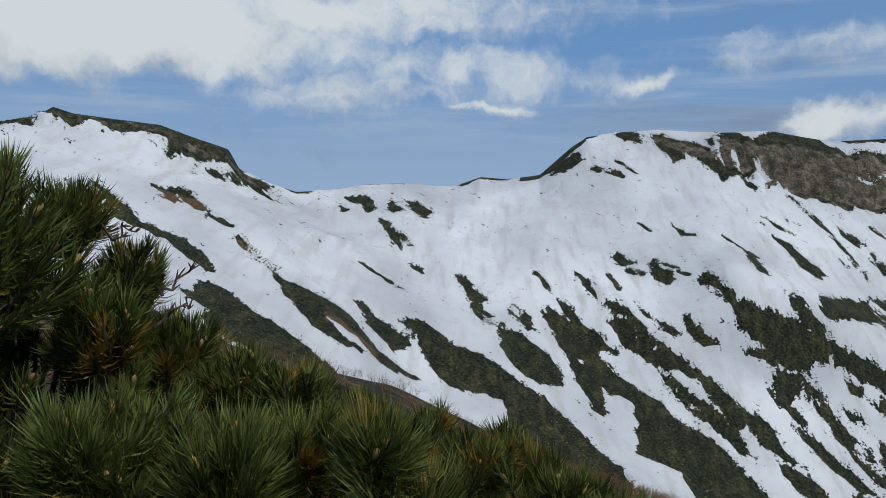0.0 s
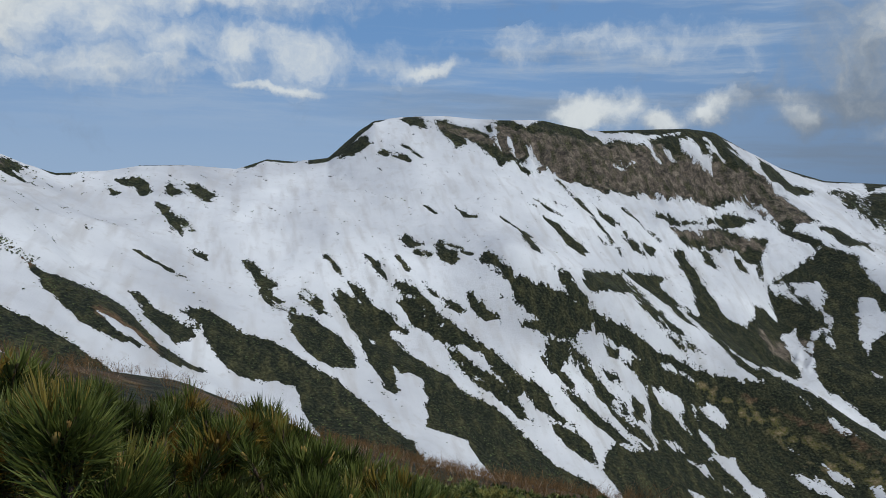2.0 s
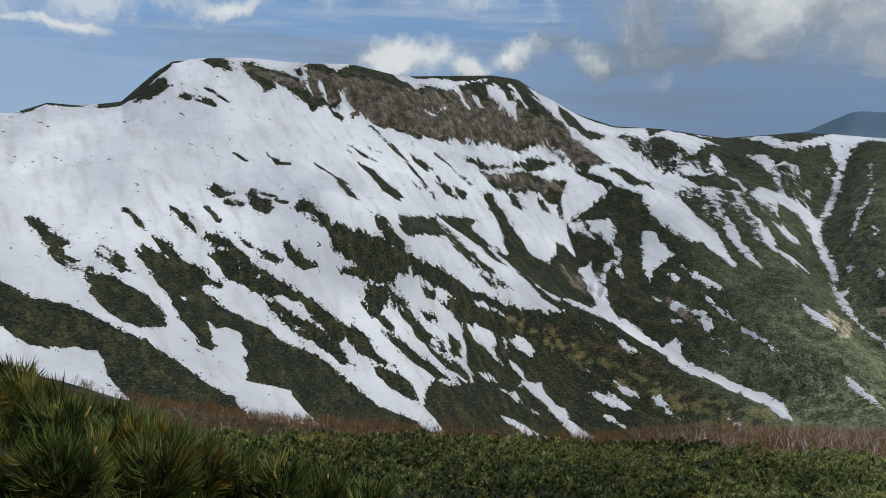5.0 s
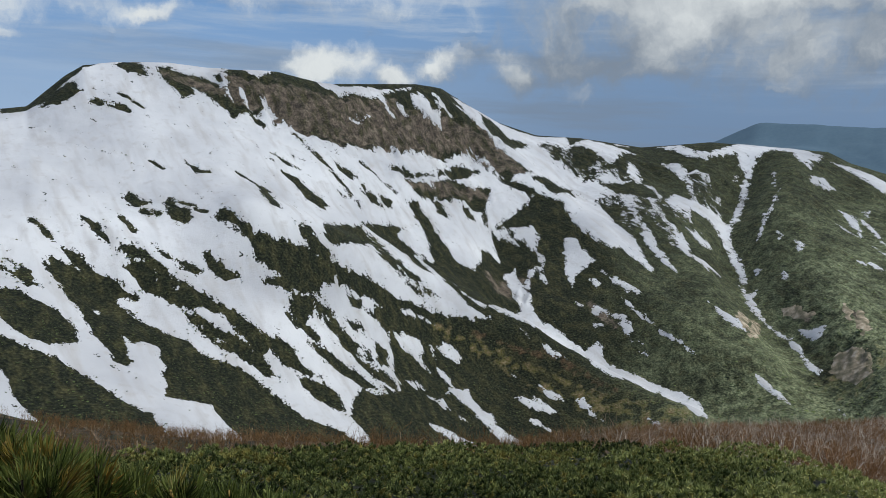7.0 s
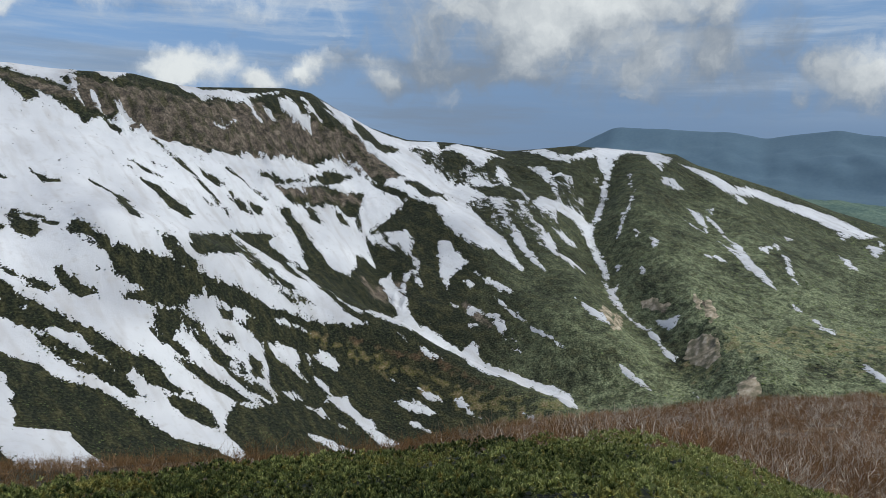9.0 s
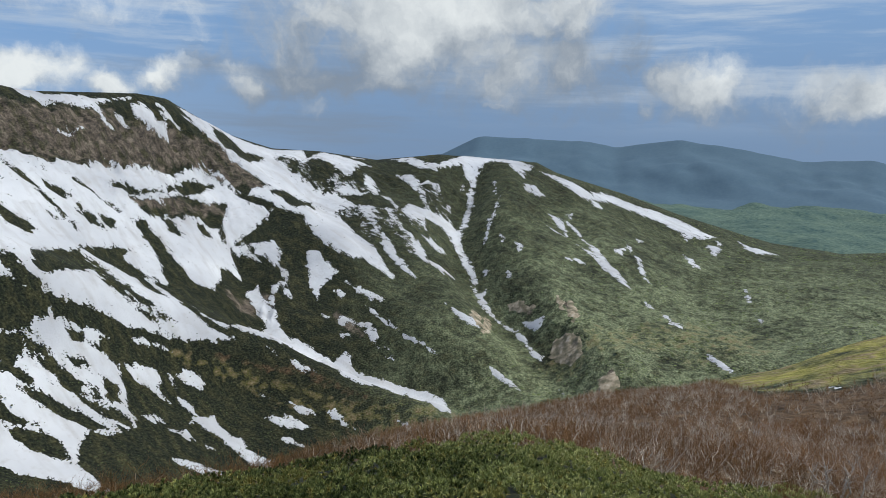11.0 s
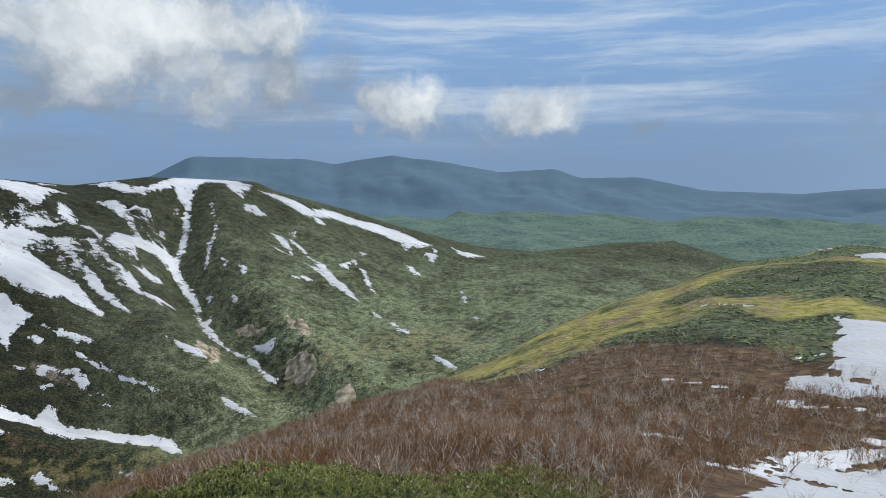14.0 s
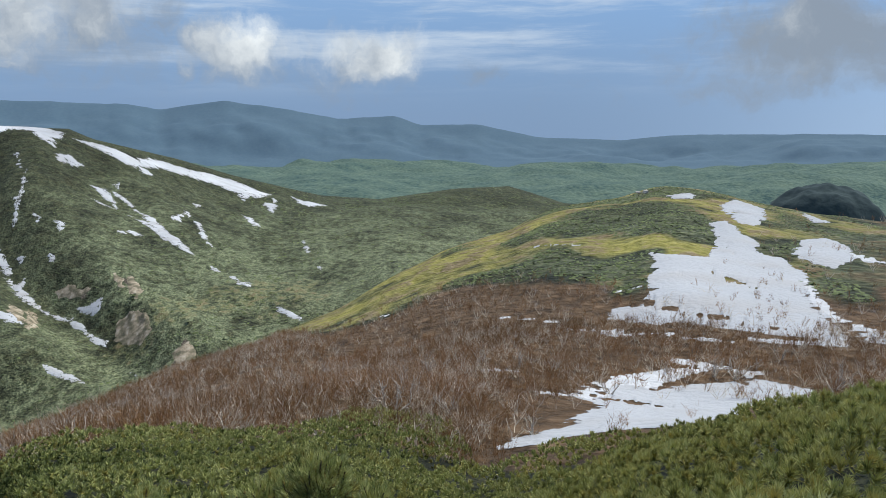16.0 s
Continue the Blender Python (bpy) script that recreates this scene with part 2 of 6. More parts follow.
def knots(b):
    """The lines at which the ground changes its slope, outwards along each bearing."""
    rm, zm = np.interp(b, ROUND, SOFT_MAT[0]), np.interp(b, ROUND, SOFT_MAT[1])
    rc, zc = np.interp(b, ROUND, SOFT_CREST[0]), np.interp(b, ROUND, SOFT_CREST[1])
    ra, za = np.interp(b, ROUND, SOFT_SADDLE[0]), np.interp(b, ROUND, SOFT_SADDLE[1])
    rs, zs = np.interp(b, ROUND, SOFT_RIDGE[0]), np.interp(b, ROUND, SOFT_RIDGE[1])
    rb, zb = np.interp(b, ROUND, SOFT_BASE[0]), np.interp(b, ROUND, SOFT_BASE[1])
    r0, z0 = along(RIDGE, b)
    rr = np.interp(b, ROUND, SOFT_TOP)
    zr = EYE + (z0 - EYE) * rr / r0
    rv = 0.42 * rs
    over = np.clip((b - 80) / 14, 0, 1) * np.clip((160 - b) / 20, 0, 1)
    fall = np.minimum(np.arctan2(zb - EYE, rb), np.arctan2(zc - EYE, rc)) - np.radians(2.2)
    fall = fall * (1 - over) + np.minimum(fall, np.radians(-15.0)) * over
    zv = EYE + rv * np.tan(np.minimum(fall, np.radians(-6.0)))
    zero = np.zeros_like(rr)
    r = np.stack([zero, rm, ra, rc, rv, 0.86 * rs, rr, rr + 450, zero + 2600], -1)
    z = np.stack([zero, zm, za, zc, zv, zv + 0.7 * (zs - zv), zr, np.minimum(zr - 140, -150), zero - 220], -1)
    return r, z


def profile(b, r):
    """Height of the smooth ground: a monotone cubic through the knots."""
    R, Z = knots(b)
    h = np.diff(R, axis=-1)
    s = np.diff(Z, axis=-1) / h
    m = np.zeros_like(R)
    w1, w2 = 2 * h[..., 1:] + h[..., :-1], h[..., 1:] + 2 * h[..., :-1]
    same = s[..., :-1] * s[..., 1:] > 0
    with np.errstate(divide="ignore", invalid="ignore"):
        hm = (w1 + w2) / (w1 / s[..., :-1] + w2 / s[..., 1:])
    m[..., 1:-1] = np.where(same, hm, 0.0)
    m[..., 0], m[..., -1] = s[..., 0], 0.0
    m[..., 6] = s[..., 5] * 0.2
    k = np.clip((r[..., None] >= R).sum(-1) - 1, 0, 7)
    pick = lambda a: np.take_along_axis(a, k[..., None], -1)[..., 0]
    r0, h0, z0, m0 = pick(R), pick(h), pick(Z), pick(m)
    z1 = np.take_along_axis(Z, k[..., None] + 1, -1)[..., 0]
    m1 = np.take_along_axis(m, k[..., None] + 1, -1)[..., 0]
    t = np.clip((r - r0) / h0, 0, 1)
    return (z0 * (1 + 2 * t) + h0 * m0 * t) * (1 - t) ** 2 + (z1 * (3 - 2 * t) + h0 * m1 * (t - 1)) * t * t


def near_line(x, y, pts):
    """Distance to a line of points (x, y, ...) and the other values at the nearest place on it."""
    p = np.array(pts, float)
    best = np.full(x.shape, 1e9)
    rest = np.zeros((*x.shape, p.shape[1] - 2))
    for a, c in zip(p[:-1], p[1:]):
        d = c[:2] - a[:2]
        t = np.clip(((x - a[0]) * d[0] + (y - a[1]) * d[1]) / max(d @ d, 1e-9), 0, 1)
        q = np.hypot(x - a[0] - t * d[0], y - a[1] - t * d[1])
        w = q < best
        best = np.where(w, q, best)
        rest = np.where(w[..., None], a[2:] + t[..., None] * (c[2:] - a[2:]), rest)
    return best, rest


# Spurs (up) and gullies (down) on the mountain face: height, width, line.
SPURS = []
SPURS.append((14, 60, [(149, 762), (174, 700), (208, 631), (234, 542)]))
SPURS.append((26, 50, [(575, 748), (608, 729), (627, 683), (639, 588), (636, 519), (616, 439), (582, 356)]))
SPURS.append((24, 38, [(223, 524), (279, 512), (334, 509), (386, 495), (442, 445), (461, 369), (461, 295)]))
SPURS.append((26, 60, [(987, 500), (867, 428), (737, 317), (660, 251), (578, 192)]))
SPURS.append((14, 60, [(1073, 422), (903, 296), (766, 203), (668, 128)]))
SPURS.append((14, 45, [(808, 676), (739, 534), (677, 424), (575, 308)]))
SPURS.append((10, 40, [(901, 580), (770, 475)]))
SPURS.append((-18, 30, [(519, 566), (470, 485), (481, 452), (490, 400), (493, 343), (487, 292)]))
SPURS.append((-20, 30, [(952, 530), (795, 470), (692, 373), (640, 311), (606, 264), (551, 213)]))
SPURS.append((-12, 28, [(687, 636), (663, 528), (609, 409), (586, 330)]))
SPURS.append((-10, 40, [(14, 431), (63, 428), (102, 388), (137, 375)]))
SPURS.append((-6, 30, [(-83, 464), (-27, 407), (38, 387)]))
SPURS.append((10, 35, [(-61, 532), (-8, 464), (62, 421), (113, 368)]))
SPURS.append((8, 30, [(98, 568), (149, 500), (188, 444)]))
SPURS.append((-8, 26, [(107, 495), (154, 452), (192, 408)]))
SPURS.append((-9, 40, [(-111, 620), (-62, 542), (-9, 485)]))
SPURS.append((9, 40, [(-197, 545), (-121, 455), (-58, 396)]))
# Broken crags: height, width, line.
CRAGS = []
CRAGS.append((9, 45, [(291, 719), (321, 698), (374, 695), (449, 697), (535, 703), (603, 699)]))
CRAGS.append((7, 28, [(436, 634), (488, 637), (537, 638), (550, 628)]))
CRAGS.append((5, 26, [(-274, 479), (-257, 497), (-238, 515), (-215, 543), (-198, 563), (-178, 583), (-162, 591)]))
CRAGS.append((6, 22, [(471, 519), (497, 507)]))
CRAGS.append((4, 30, [(771, 687), (842, 599), (884, 539)]))
CRAGS.append((5, 24, [(641, 256), (628, 233), (590, 186)]))



def ground(x, y):
    """Height of the ground at any place."""
    x, y = np.asarray(x, float), np.asarray(y, float)
    r, b = np.hypot(x, y), np.degrees(np.arctan2(x, y))
    b = np.where(b < -90, b + 360, b)
    R, _ = knots(b)
    z = profile(b, np.minimum(r, 2599.0))
    for height, width, line in SPURS:
        p = np.array(line)
        m = (x > p[:, 0].min() - 3 * width) & (x < p[:, 0].max() + 3 * width) & (y > p[:, 1].min() - 3 * width) & (y < p[:, 1].max() + 3 * width)
        if m.any():
            d, _ = near_line(x[m], y[m], line)
            z[m] += height * np.exp(-((d / width) ** 2)) * np.clip((R[..., TOP][m] - r[m]) / 120, 0, 1)
    for height, width, line in CRAGS:
        p = np.array(line)
        m = (x > p[:, 0].min() - 2 * width) & (x < p[:, 0].max() + 2 * width) & (y > p[:, 1].min() - 2 * width) & (y < p[:, 1].max() + 2 * width)
        if m.any():
            d, _ = near_line(x[m], y[m], line)
            jag = 0.75 - np.abs(rough(x[m], y[m], 26, 4, 13, 0.6)) * 2.2
            z[m] += height * jag * np.clip(1.6 - 1.6 * d / width, 0, 1) * np.clip((R[..., TOP][m] - r[m]) / 30, 0, 1)
    face = np.clip((r - R[..., BROW]) / 150, 0, 1)
    calm = np.clip(np.abs(r - R[..., TOP]) / 120, 0.12, 1)
    z += face * calm * (5.0 * rough(x, y, 90, 3, 3) + 1.6 * rough(x, y, 22, 3, 5))
    z += np.clip(r / 60, 0.05, 1) * (1 - face) * 0.9 * rough(x, y, 18, 3, 9)
    return z


# -- end of terrain --
# ---- materials ----
def mat(name, rough_value=0.9):
    m = bpy.data.materials.new(name)
    m.use_nodes = True
    n = m.node_tree.nodes
    n["Principled BSDF"].inputs["Roughness"].default_value = rough_value
    n["Principled BSDF"].inputs["Specular IOR Level"].default_value = 0.25
    return m, n, m.node_tree.links, n["Principled BSDF"]


def noise_node(n, l, scale, detail=6.0, coords=None):
    t = n.new("ShaderNodeTexNoise")
    t.inputs["Scale"].default_value, t.inputs["Detail"].default_value = scale, detail
    if coords is None:
        coords = n.new("ShaderNodeNewGeometry").outputs["Position"]
    l.new(coords, t.inputs["Vector"])
    return t.outputs["Fac"]


def ramp(n, l, fac, stops):
    r = n.new("ShaderNodeValToRGB")
    while len(r.color_ramp.elements) < len(stops):
        r.color_ramp.elements.new(0.5)
    for e, (p, c) in zip(r.color_ramp.elements, stops):
        e.position, e.color = p, (*c, 1) if len(c) == 3 else c
    l.new(fac, r.inputs["Fac"])
    return r.outputs["Color"]


def mixed(n, l, fac, a, b, kind="MIX"):
    m = n.new("ShaderNodeMix")
    m.data_type, m.blend_type = "RGBA", kind
    for s, v in ((m.inputs["Factor"], fac), (m.inputs["A"], a), (m.inputs["B"], b)):
        if isinstance(v, bpy.types.NodeSocket):
            l.new(v, s)
        else:
            s.default_value = v if isinstance(v, (int, float)) else (*v, 1)
    return m.outputs["Result"]


def bump(n, l, bsdf, height, strength, distance):
    b = n.new("ShaderNodeBump")
    b.inputs["Strength"].default_value, b.inputs["Distance"].default_value = strength, distance
    l.new(height, b.inputs["Height"])
    l.new(b.outputs["Normal"], bsdf.inputs["Normal"])


def math_node(n, l, op, a, b=0.0, clamp=False):
    m = n.new("ShaderNodeMath")
    m.operation, m.use_clamp = op, clamp
    for s, v in zip(m.inputs, (a, b)):
        if isinstance(v, bpy.types.NodeSocket):
            l.new(v, s)
        else:
            s.default_value = v
    return m.outputs[0]


def fall_line(n, l, scale, detail, squeeze):
    """Noise drawn out down the slopes: one way on the western face, another on the eastern."""
    place = n.new("ShaderNodeNewGeometry").outputs["Position"]
    out = []
    for degrees in (-46, 22):
        t = n.new("ShaderNodeMapping")
        t.inputs["Rotation"].default_value, t.inputs["Scale"].default_value = (0, 0, radians(degrees)), (1.0, squeeze, 0.4)
        l.new(place, t.inputs["Vector"])
        out.append(noise_node(n, l, scale, detail, t.outputs[0]))
    sep = n.new("ShaderNodeSeparateXYZ")
    l.new(place, sep.inputs[0])
    east = math_node(n, l, "SUBTRACT", math_node(n, l, "MULTIPLY", sep.outputs[0], 0.743), math_node(n, l, "MULTIPLY", sep.outputs[1], 0.669))
    side = math_node(n, l, "ADD", math_node(n, l, "DIVIDE", east, 80.0), 0.5, True)
    both = n.new("ShaderNodeMix")
    l.new(side, both.inputs["Factor"])
    l.new(out[0], both.inputs["A"])
    l.new(out[1], both.inputs["B"])
    return both.outputs["Result"]


def slope_material():
    """Mountain slope: dwarf scrub, bare brown scrub, rock and grass, mixed by the zones of the ground."""
    m, n, l, bsdf = mat("mountain_slope", 0.95)
    zone = n.new("ShaderNodeVertexColor")
    zone.layer_name = "zones"
    sep = n.new("ShaderNodeSeparateColor")
    l.new(zone.outputs["Color"], sep.inputs[0])
    fine, mid, big = noise_node(n, l, 0.55, 8), noise_node(n, l, 0.12, 6), noise_node(n, l, 0.018, 4)
    streak = fall_line(n, l, 0.16, 8, 0.45)
    green = ramp(n, l, fine, [(0.32, (0.005, 0.007, 0.004)), (0.5, (0.016, 0.019, 0.01)), (0.68, (0.042, 0.046, 0.022))])
    olive = ramp(n, l, fine, [(0.3, (0.018, 0.019, 0.008)), (0.5, (0.052, 0.05, 0.021)), (0.72, (0.11, 0.098, 0.045))])
    green = mixed(n, l, ramp(n, l, streak, [(0.46, (0, 0, 0)), (0.7, (1, 1, 1))]), green, olive)
    # leafy green; bluish haze over the eastern slope is put into the colour
    lush = ramp(n, l, fine, [(0.3, (0.085, 0.105, 0.055)), (0.5, (0.2, 0.226, 0.122)), (0.7, (0.35, 0.365, 0.2))])
    lush = mixed(n, l, ramp(n, l, math_node(n, l, "ADD", math_node(n, l, "MULTIPLY", mid, 0.5), math_node(n, l, "MULTIPLY", noise_node(n, l, 0.3, 7), 0.5)), [(0.42, (0.6, 0.6, 0.6)), (0.56, (0, 0, 0))]), lush, green)
    green = mixed(n, l, math_node(n, l, "MULTIPLY", zone.outputs["Alpha"], math_node(n, l, "MULTIPLY", math_node(n, l, "SUBTRACT", math_node(n, l, "ADD", big, math_node(n, l, "MULTIPLY", mid, 0.6)), 0.52), 3.2), True), green, lush)
    brown = ramp(n, l, fine, [(0.3, (0.055, 0.034, 0.018)), (0.55, (0.125, 0.076, 0.04)), (0.75, (0.21, 0.135, 0.078))])
    # yellow grass, with the brightness of sun mixed into the colour
    grass = ramp(n, l, fine, [(0.3, (0.16, 0.15, 0.03)), (0.55, (0.36, 0.32, 0.08)), (0.75, (0.5, 0.43, 0.15))])
    tan = ramp(n, l, fine, [(0.3, (0.1, 0.07, 0.04)), (0.55, (0.2, 0.14, 0.085)), (0.75, (0.34, 0.26, 0.17))])
    grass = mixed(n, l, ramp(n, l, math_node(n, l, "ADD", math_node(n, l, "MULTIPLY", mid, 0.6), math_node(n, l, "MULTIPLY", fine, 0.4)), [(0.48, (0, 0, 0)), (0.57, (0.85, 0.85, 0.85))]), grass, tan)
    crack = math_node(n, l, "ADD", math_node(n, l, "MULTIPLY", mid, 0.55), math_node(n, l, "MULTIPLY", fine, 0.45))
    rock = ramp(n, l, crack, [(0.36, (0.035, 0.03, 0.024)), (0.46, (0.085, 0.068, 0.052)), (0.55, (0.155, 0.122, 0.09)), (0.67, (0.27, 0.22, 0.165))])
    rock = mixed(n, l, ramp(n, l, streak, [(0.46, (0, 0, 0)), (0.62, (0.8, 0.8, 0.8))]), rock, green)
    soften = math_node(n, l, "MULTIPLY", math_node(n, l, "SUBTRACT", mid, 0.5), 1.2)

    def part_of(socket):
        v = math_node(n, l, "ADD", socket, soften)
        return math_node(n, l, "MULTIPLY", math_node(n, l, "SUBTRACT", v, 0.35), 3.3, True)

    c = mixed(n, l, part_of(sep.outputs[2]), green, grass)
    c = mixed(n, l, part_of(sep.outputs[1]), c, brown)
    c = mixed(n, l, part_of(sep.outputs[0]), c, rock)
    l.new(c, bsdf.inputs["Base Color"])
    h = math_node(n, l, "ADD", fine, math_node(n, l, "MULTIPLY", mid, 1.5))
    bump(n, l, bsdf, math_node(n, l, "ADD", h, math_node(n, l, "MULTIPLY", streak, 0.2)), 1.0, 1.5)
    return m


def snow_material(name, low, high):
    """Old snow: wind-packed, greyed, with dirty streaks down the slope."""
    m, n, l, bsdf = mat(name, 0.75)
    streak, big = fall_line(n, l, 0.11, 7, 0.16), noise_node(n, l, 0.012, 5)
    fine, dirt = noise_node(n, l, 1.2, 6), noise_node(n, l, 0.16, 8)
    c = ramp(n, l, big, [(0.3, low), (0.68, high)])
    c = mixed(n, l, ramp(n, l, streak, [(0.5, (0, 0, 0)), (0.72, (0.55, 0.55, 0.55))]), c, (0.43, 0.40, 0.375))
    c = mixed(n, l, ramp(n, l, dirt, [(0.56, (0, 0, 0)), (0.8, (0.5, 0.5, 0.5))]), c, (0.42, 0.385, 0.35))
    l.new(c, bsdf.inputs["Base Color"])
    # thin snow is full of holes that the scrub shows through
    zone = n.new("ShaderNodeVertexColor")
    zone.layer_name = "zones"
    sep = n.new("ShaderNodeSeparateColor")
    l.new(zone.outputs["Color"], sep.inputs[0])
    lace = math_node(n, l, "ADD", math_node(n, l, "MULTIPLY", fall_line(n, l, 0.3, 10, 0.4), 6.0), math_node(n, l, "MULTIPLY", noise_node(n, l, 0.7, 9), 5.0))
    k = math_node(n, l, "SUBTRACT", math_node(n, l, "MULTIPLY", sep.outputs[0], 6.0), 2.0 + 5.5 + 0.15)
    k = math_node(n, l, "SUBTRACT", math_node(n, l, "ADD", k, lace), math_node(n, l, "MULTIPLY", sep.outputs[1], 0.9))
    gone, both = n.new("ShaderNodeBsdfTransparent"), n.new("ShaderNodeMixShader")
    l.new(math_node(n, l, "MULTIPLY", k, 3.0, True), both.inputs["Fac"])
    l.new(gone.outputs[0], both.inputs[1])
    l.new(bsdf.outputs[0], both.inputs[2])
    l.new(both.outputs[0], n["Material Output"].inputs["Surface"])
    bump(n, l, bsdf, math_node(n, l, "ADD", math_node(n, l, "ADD", fine, dirt), math_node(n, l, "MULTIPLY", streak, 2.0)), 0.45, 0.7)
    return m


def hills_material(name, low, high, scale, depth):
    m, n, l, bsdf = mat(name, 1.0)
    a = math_node(n, l, "ADD", math_node(n, l, "MULTIPLY", noise_node(n, l, scale, 8), 0.6), math_node(n, l, "MULTIPLY", noise_node(n, l, scale * 0.12, 5), 0.4))
    l.new(ramp(n, l, a, [(0.35, low), (0.68, high)]), bsdf.inputs["Base Color"])
    bump(n, l, bsdf, a, 1.0, depth)
    return m


SLOPE, SNOW = slope_material(), snow_material("wind_packed_snow", (0.45, 0.45, 0.465), (0.72, 0.715, 0.71))
# darker copy for the snow fields within 300 m
NEAR_SNOW = snow_material("near_snow", (0.4, 0.405, 0.42), (0.52, 0.52, 0.525))
SCREE, _n, _l, _b4 = mat("bare_earth", 0.95)
_l.new(ramp(_n, _l, noise_node(_n, _l, 0.16, 9), [(0.36, (0.15, 0.135, 0.085)), (0.47, (0.25, 0.21, 0.14)), (0.54, (0.36, 0.29, 0.2)), (0.66, (0.55, 0.47, 0.35))]), _b4.inputs["Base Color"])
bump(_n, _l, _b4, noise_node(_n, _l, 0.8, 8), 0.8, 0.5)
# forest green with a bluish tint of haze mixed into the colour
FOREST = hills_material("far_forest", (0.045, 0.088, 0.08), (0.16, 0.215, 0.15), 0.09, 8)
# haze of distance is painted into this base colour as pale blue
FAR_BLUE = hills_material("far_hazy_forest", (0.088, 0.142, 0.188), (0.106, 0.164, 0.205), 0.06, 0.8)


# ---- meshes ----
def sheet(name, verts, faces, material, colours=None):
    """A mesh object from arrays of vertices (n, 3) and quads or triangles (m, k)."""
    me = bpy.data.meshes.new(name)
    k = faces.shape[1]
    me.vertices.add(len(verts))
    me.vertices.foreach_set("co", np.ascontiguousarray(verts, np.float32).ravel())
    me.loops.add(faces.size)
    me.loops.foreach_set("vertex_index", np.ascontiguousarray(faces, np.int32).ravel())
    me.polygons.add(len(faces))
    me.polygons.foreach_set("loop_start", np.arange(0, faces.size, k, dtype=np.int32))
    me.polygons.foreach_set("use_smooth", np.ones(len(faces), bool))
    me.update(calc_edges=True)
    if colours is not None:
        at = me.color_attributes.new("zones", "FLOAT_COLOR", "POINT")
        at.data.foreach_set("color", np.ascontiguousarray(colours, np.float32).ravel())
    me.materials.append(material)
    me.validate()
    return new(name, me)


def grid_faces(nb, nr):
    i = np.arange(nb - 1)[:, None] * nr + np.arange(nr - 1)[None]
    return np.stack([i, i + nr, i + nr + 1, i + 1], -1).reshape(-1, 4)


def fan(bearings, pieces):
    """Places on bearings x distances; pieces: how many rows between one knot and the next."""
    R, _ = knots(bearings)
    cols = []
    for k, count in enumerate(pieces):
        s = np.arange(count) / count
        cols.append(R[:, k, None] + (R[:, k + 1] - R[:, k])[:, None] * s[None])
    cols.append(R[:, len(pieces), None])
    r = np.concatenate(cols, 1)
    r[:, 0] = 0.01
    b = np.radians(bearings)[:, None]
    return r * np.sin(b), r * np.cos(b)


ZONES = []
GOLD = [(77.0, 200), (79.5, 158), (81.5, 128), (83.6, 106), (89.2, 103), (93.9, 111), (96.2, 117), (103.1, 102), (109.0, 87), (134, 95)]


def zone(kind, amount, line):
    ZONES.append((kind, amount, line))


zone("rock", 1, [(278, 719, 14), (321, 699, 32.7), (377, 700, 36.2), (453, 703, 33.2), (537, 707, 22.6), (581, 696, 22.4), (598, 661, 8.1)])
zone("rock", 1, [(433, 630, 5.2), (485, 634, 7.5), (536, 636, 9.8), (550, 628, 10.7)])
zone("rock", 0.9, [(481, 529, 14.5), (512, 522, 13.7)])
zone("rock", 0.8, [(633, 787, 7), (618, 698, 24.2), (617, 643, 9.2)])
zone("rock", 0.45, [(-279, 487, 6.1), (-260, 503, 6.7), (-242, 522, 11.3), (-214, 541, 13.5), (-196, 557, 19.1), (-178, 582, 17.7), (-164, 598, 17.4)])
zone("rock", 0.7, [(218, 734, 8.2), (257, 719, 9.9), (295, 700, 10.6)])
zone("rock", 1, [(619, 247, 4.2), (599, 222, 6.2)])
zone("rock", 0.9, [(554, 175, 5.8), (539, 173, 5.6)])
zone("rock", 0.9, [(677, 266, 2.9), (656, 244, 4.3)])
zone("rock", 0.9, [(622, 327, 2.9), (609, 318, 2.4)])
zone("rock", 0.7, [(543, 456, 5.9), (537, 418, 5.5)])
zone("rock", 0.6, [(635, 116.6, 2.8), (664, 89.6, 6)])
zone("rock", 1, [(226, -76.2, 0.8), (220, -77, 4.8)])
zone("brown", 1, [(-183, 447, 13.1), (-161, 464, 11.4)])
zone("brown", 0.8, [(-125, 430, 4.5), (-99.2, 408, 4.1)])
zone("brown", 0.8, [(-59.8, 387, 6.3), (-40.7, 384, 7.9)])
zone("brown", 0.55, [(393, 456, 5.3), (434, 405, 7.6), (444, 340, 7.1)])
zone("brown", 0.5, [(415, 334, 10.4), (439, 277, 5)])
zone("grass", 0.4, [(356, 471, 6.8), (402, 436, 12.9), (418, 388, 19.6), (429, 342, 16), (434, 286, 57.8)])
zone("rock", 1, [(618, 246, 5.5), (605, 234, 6.2), (593, 227, 3.2)])
zone("rock", 0.9, [(560, 176, 3.7), (543, 175, 5.4), (531, 176, 3.8)])
zone("rock", 0.8, [(642, 336, 2.5), (603, 315, 2.2)])
zone("rock", 0.7, [(676, 309, 3.8), (666, 299, 3.7)])
zone("grass", 0.9, [(187, -54.6, 7.1), (177, -57.6, 7.3)])
zone("grass", 0.55, [(209, -94.8, 11.3), (189, -106.6, 12), (147, -103.7, 13.8)])
zone("grass", 0.38, [(589, 228, 36.4), (640, 194, 46.8), (690, 128, 87.1)])
zone("mat", 1, [(165, -36.9, 15.1), (166, -49.3, 24), (144, -54.8, 14.4), (123, -52.2, 5.2)])
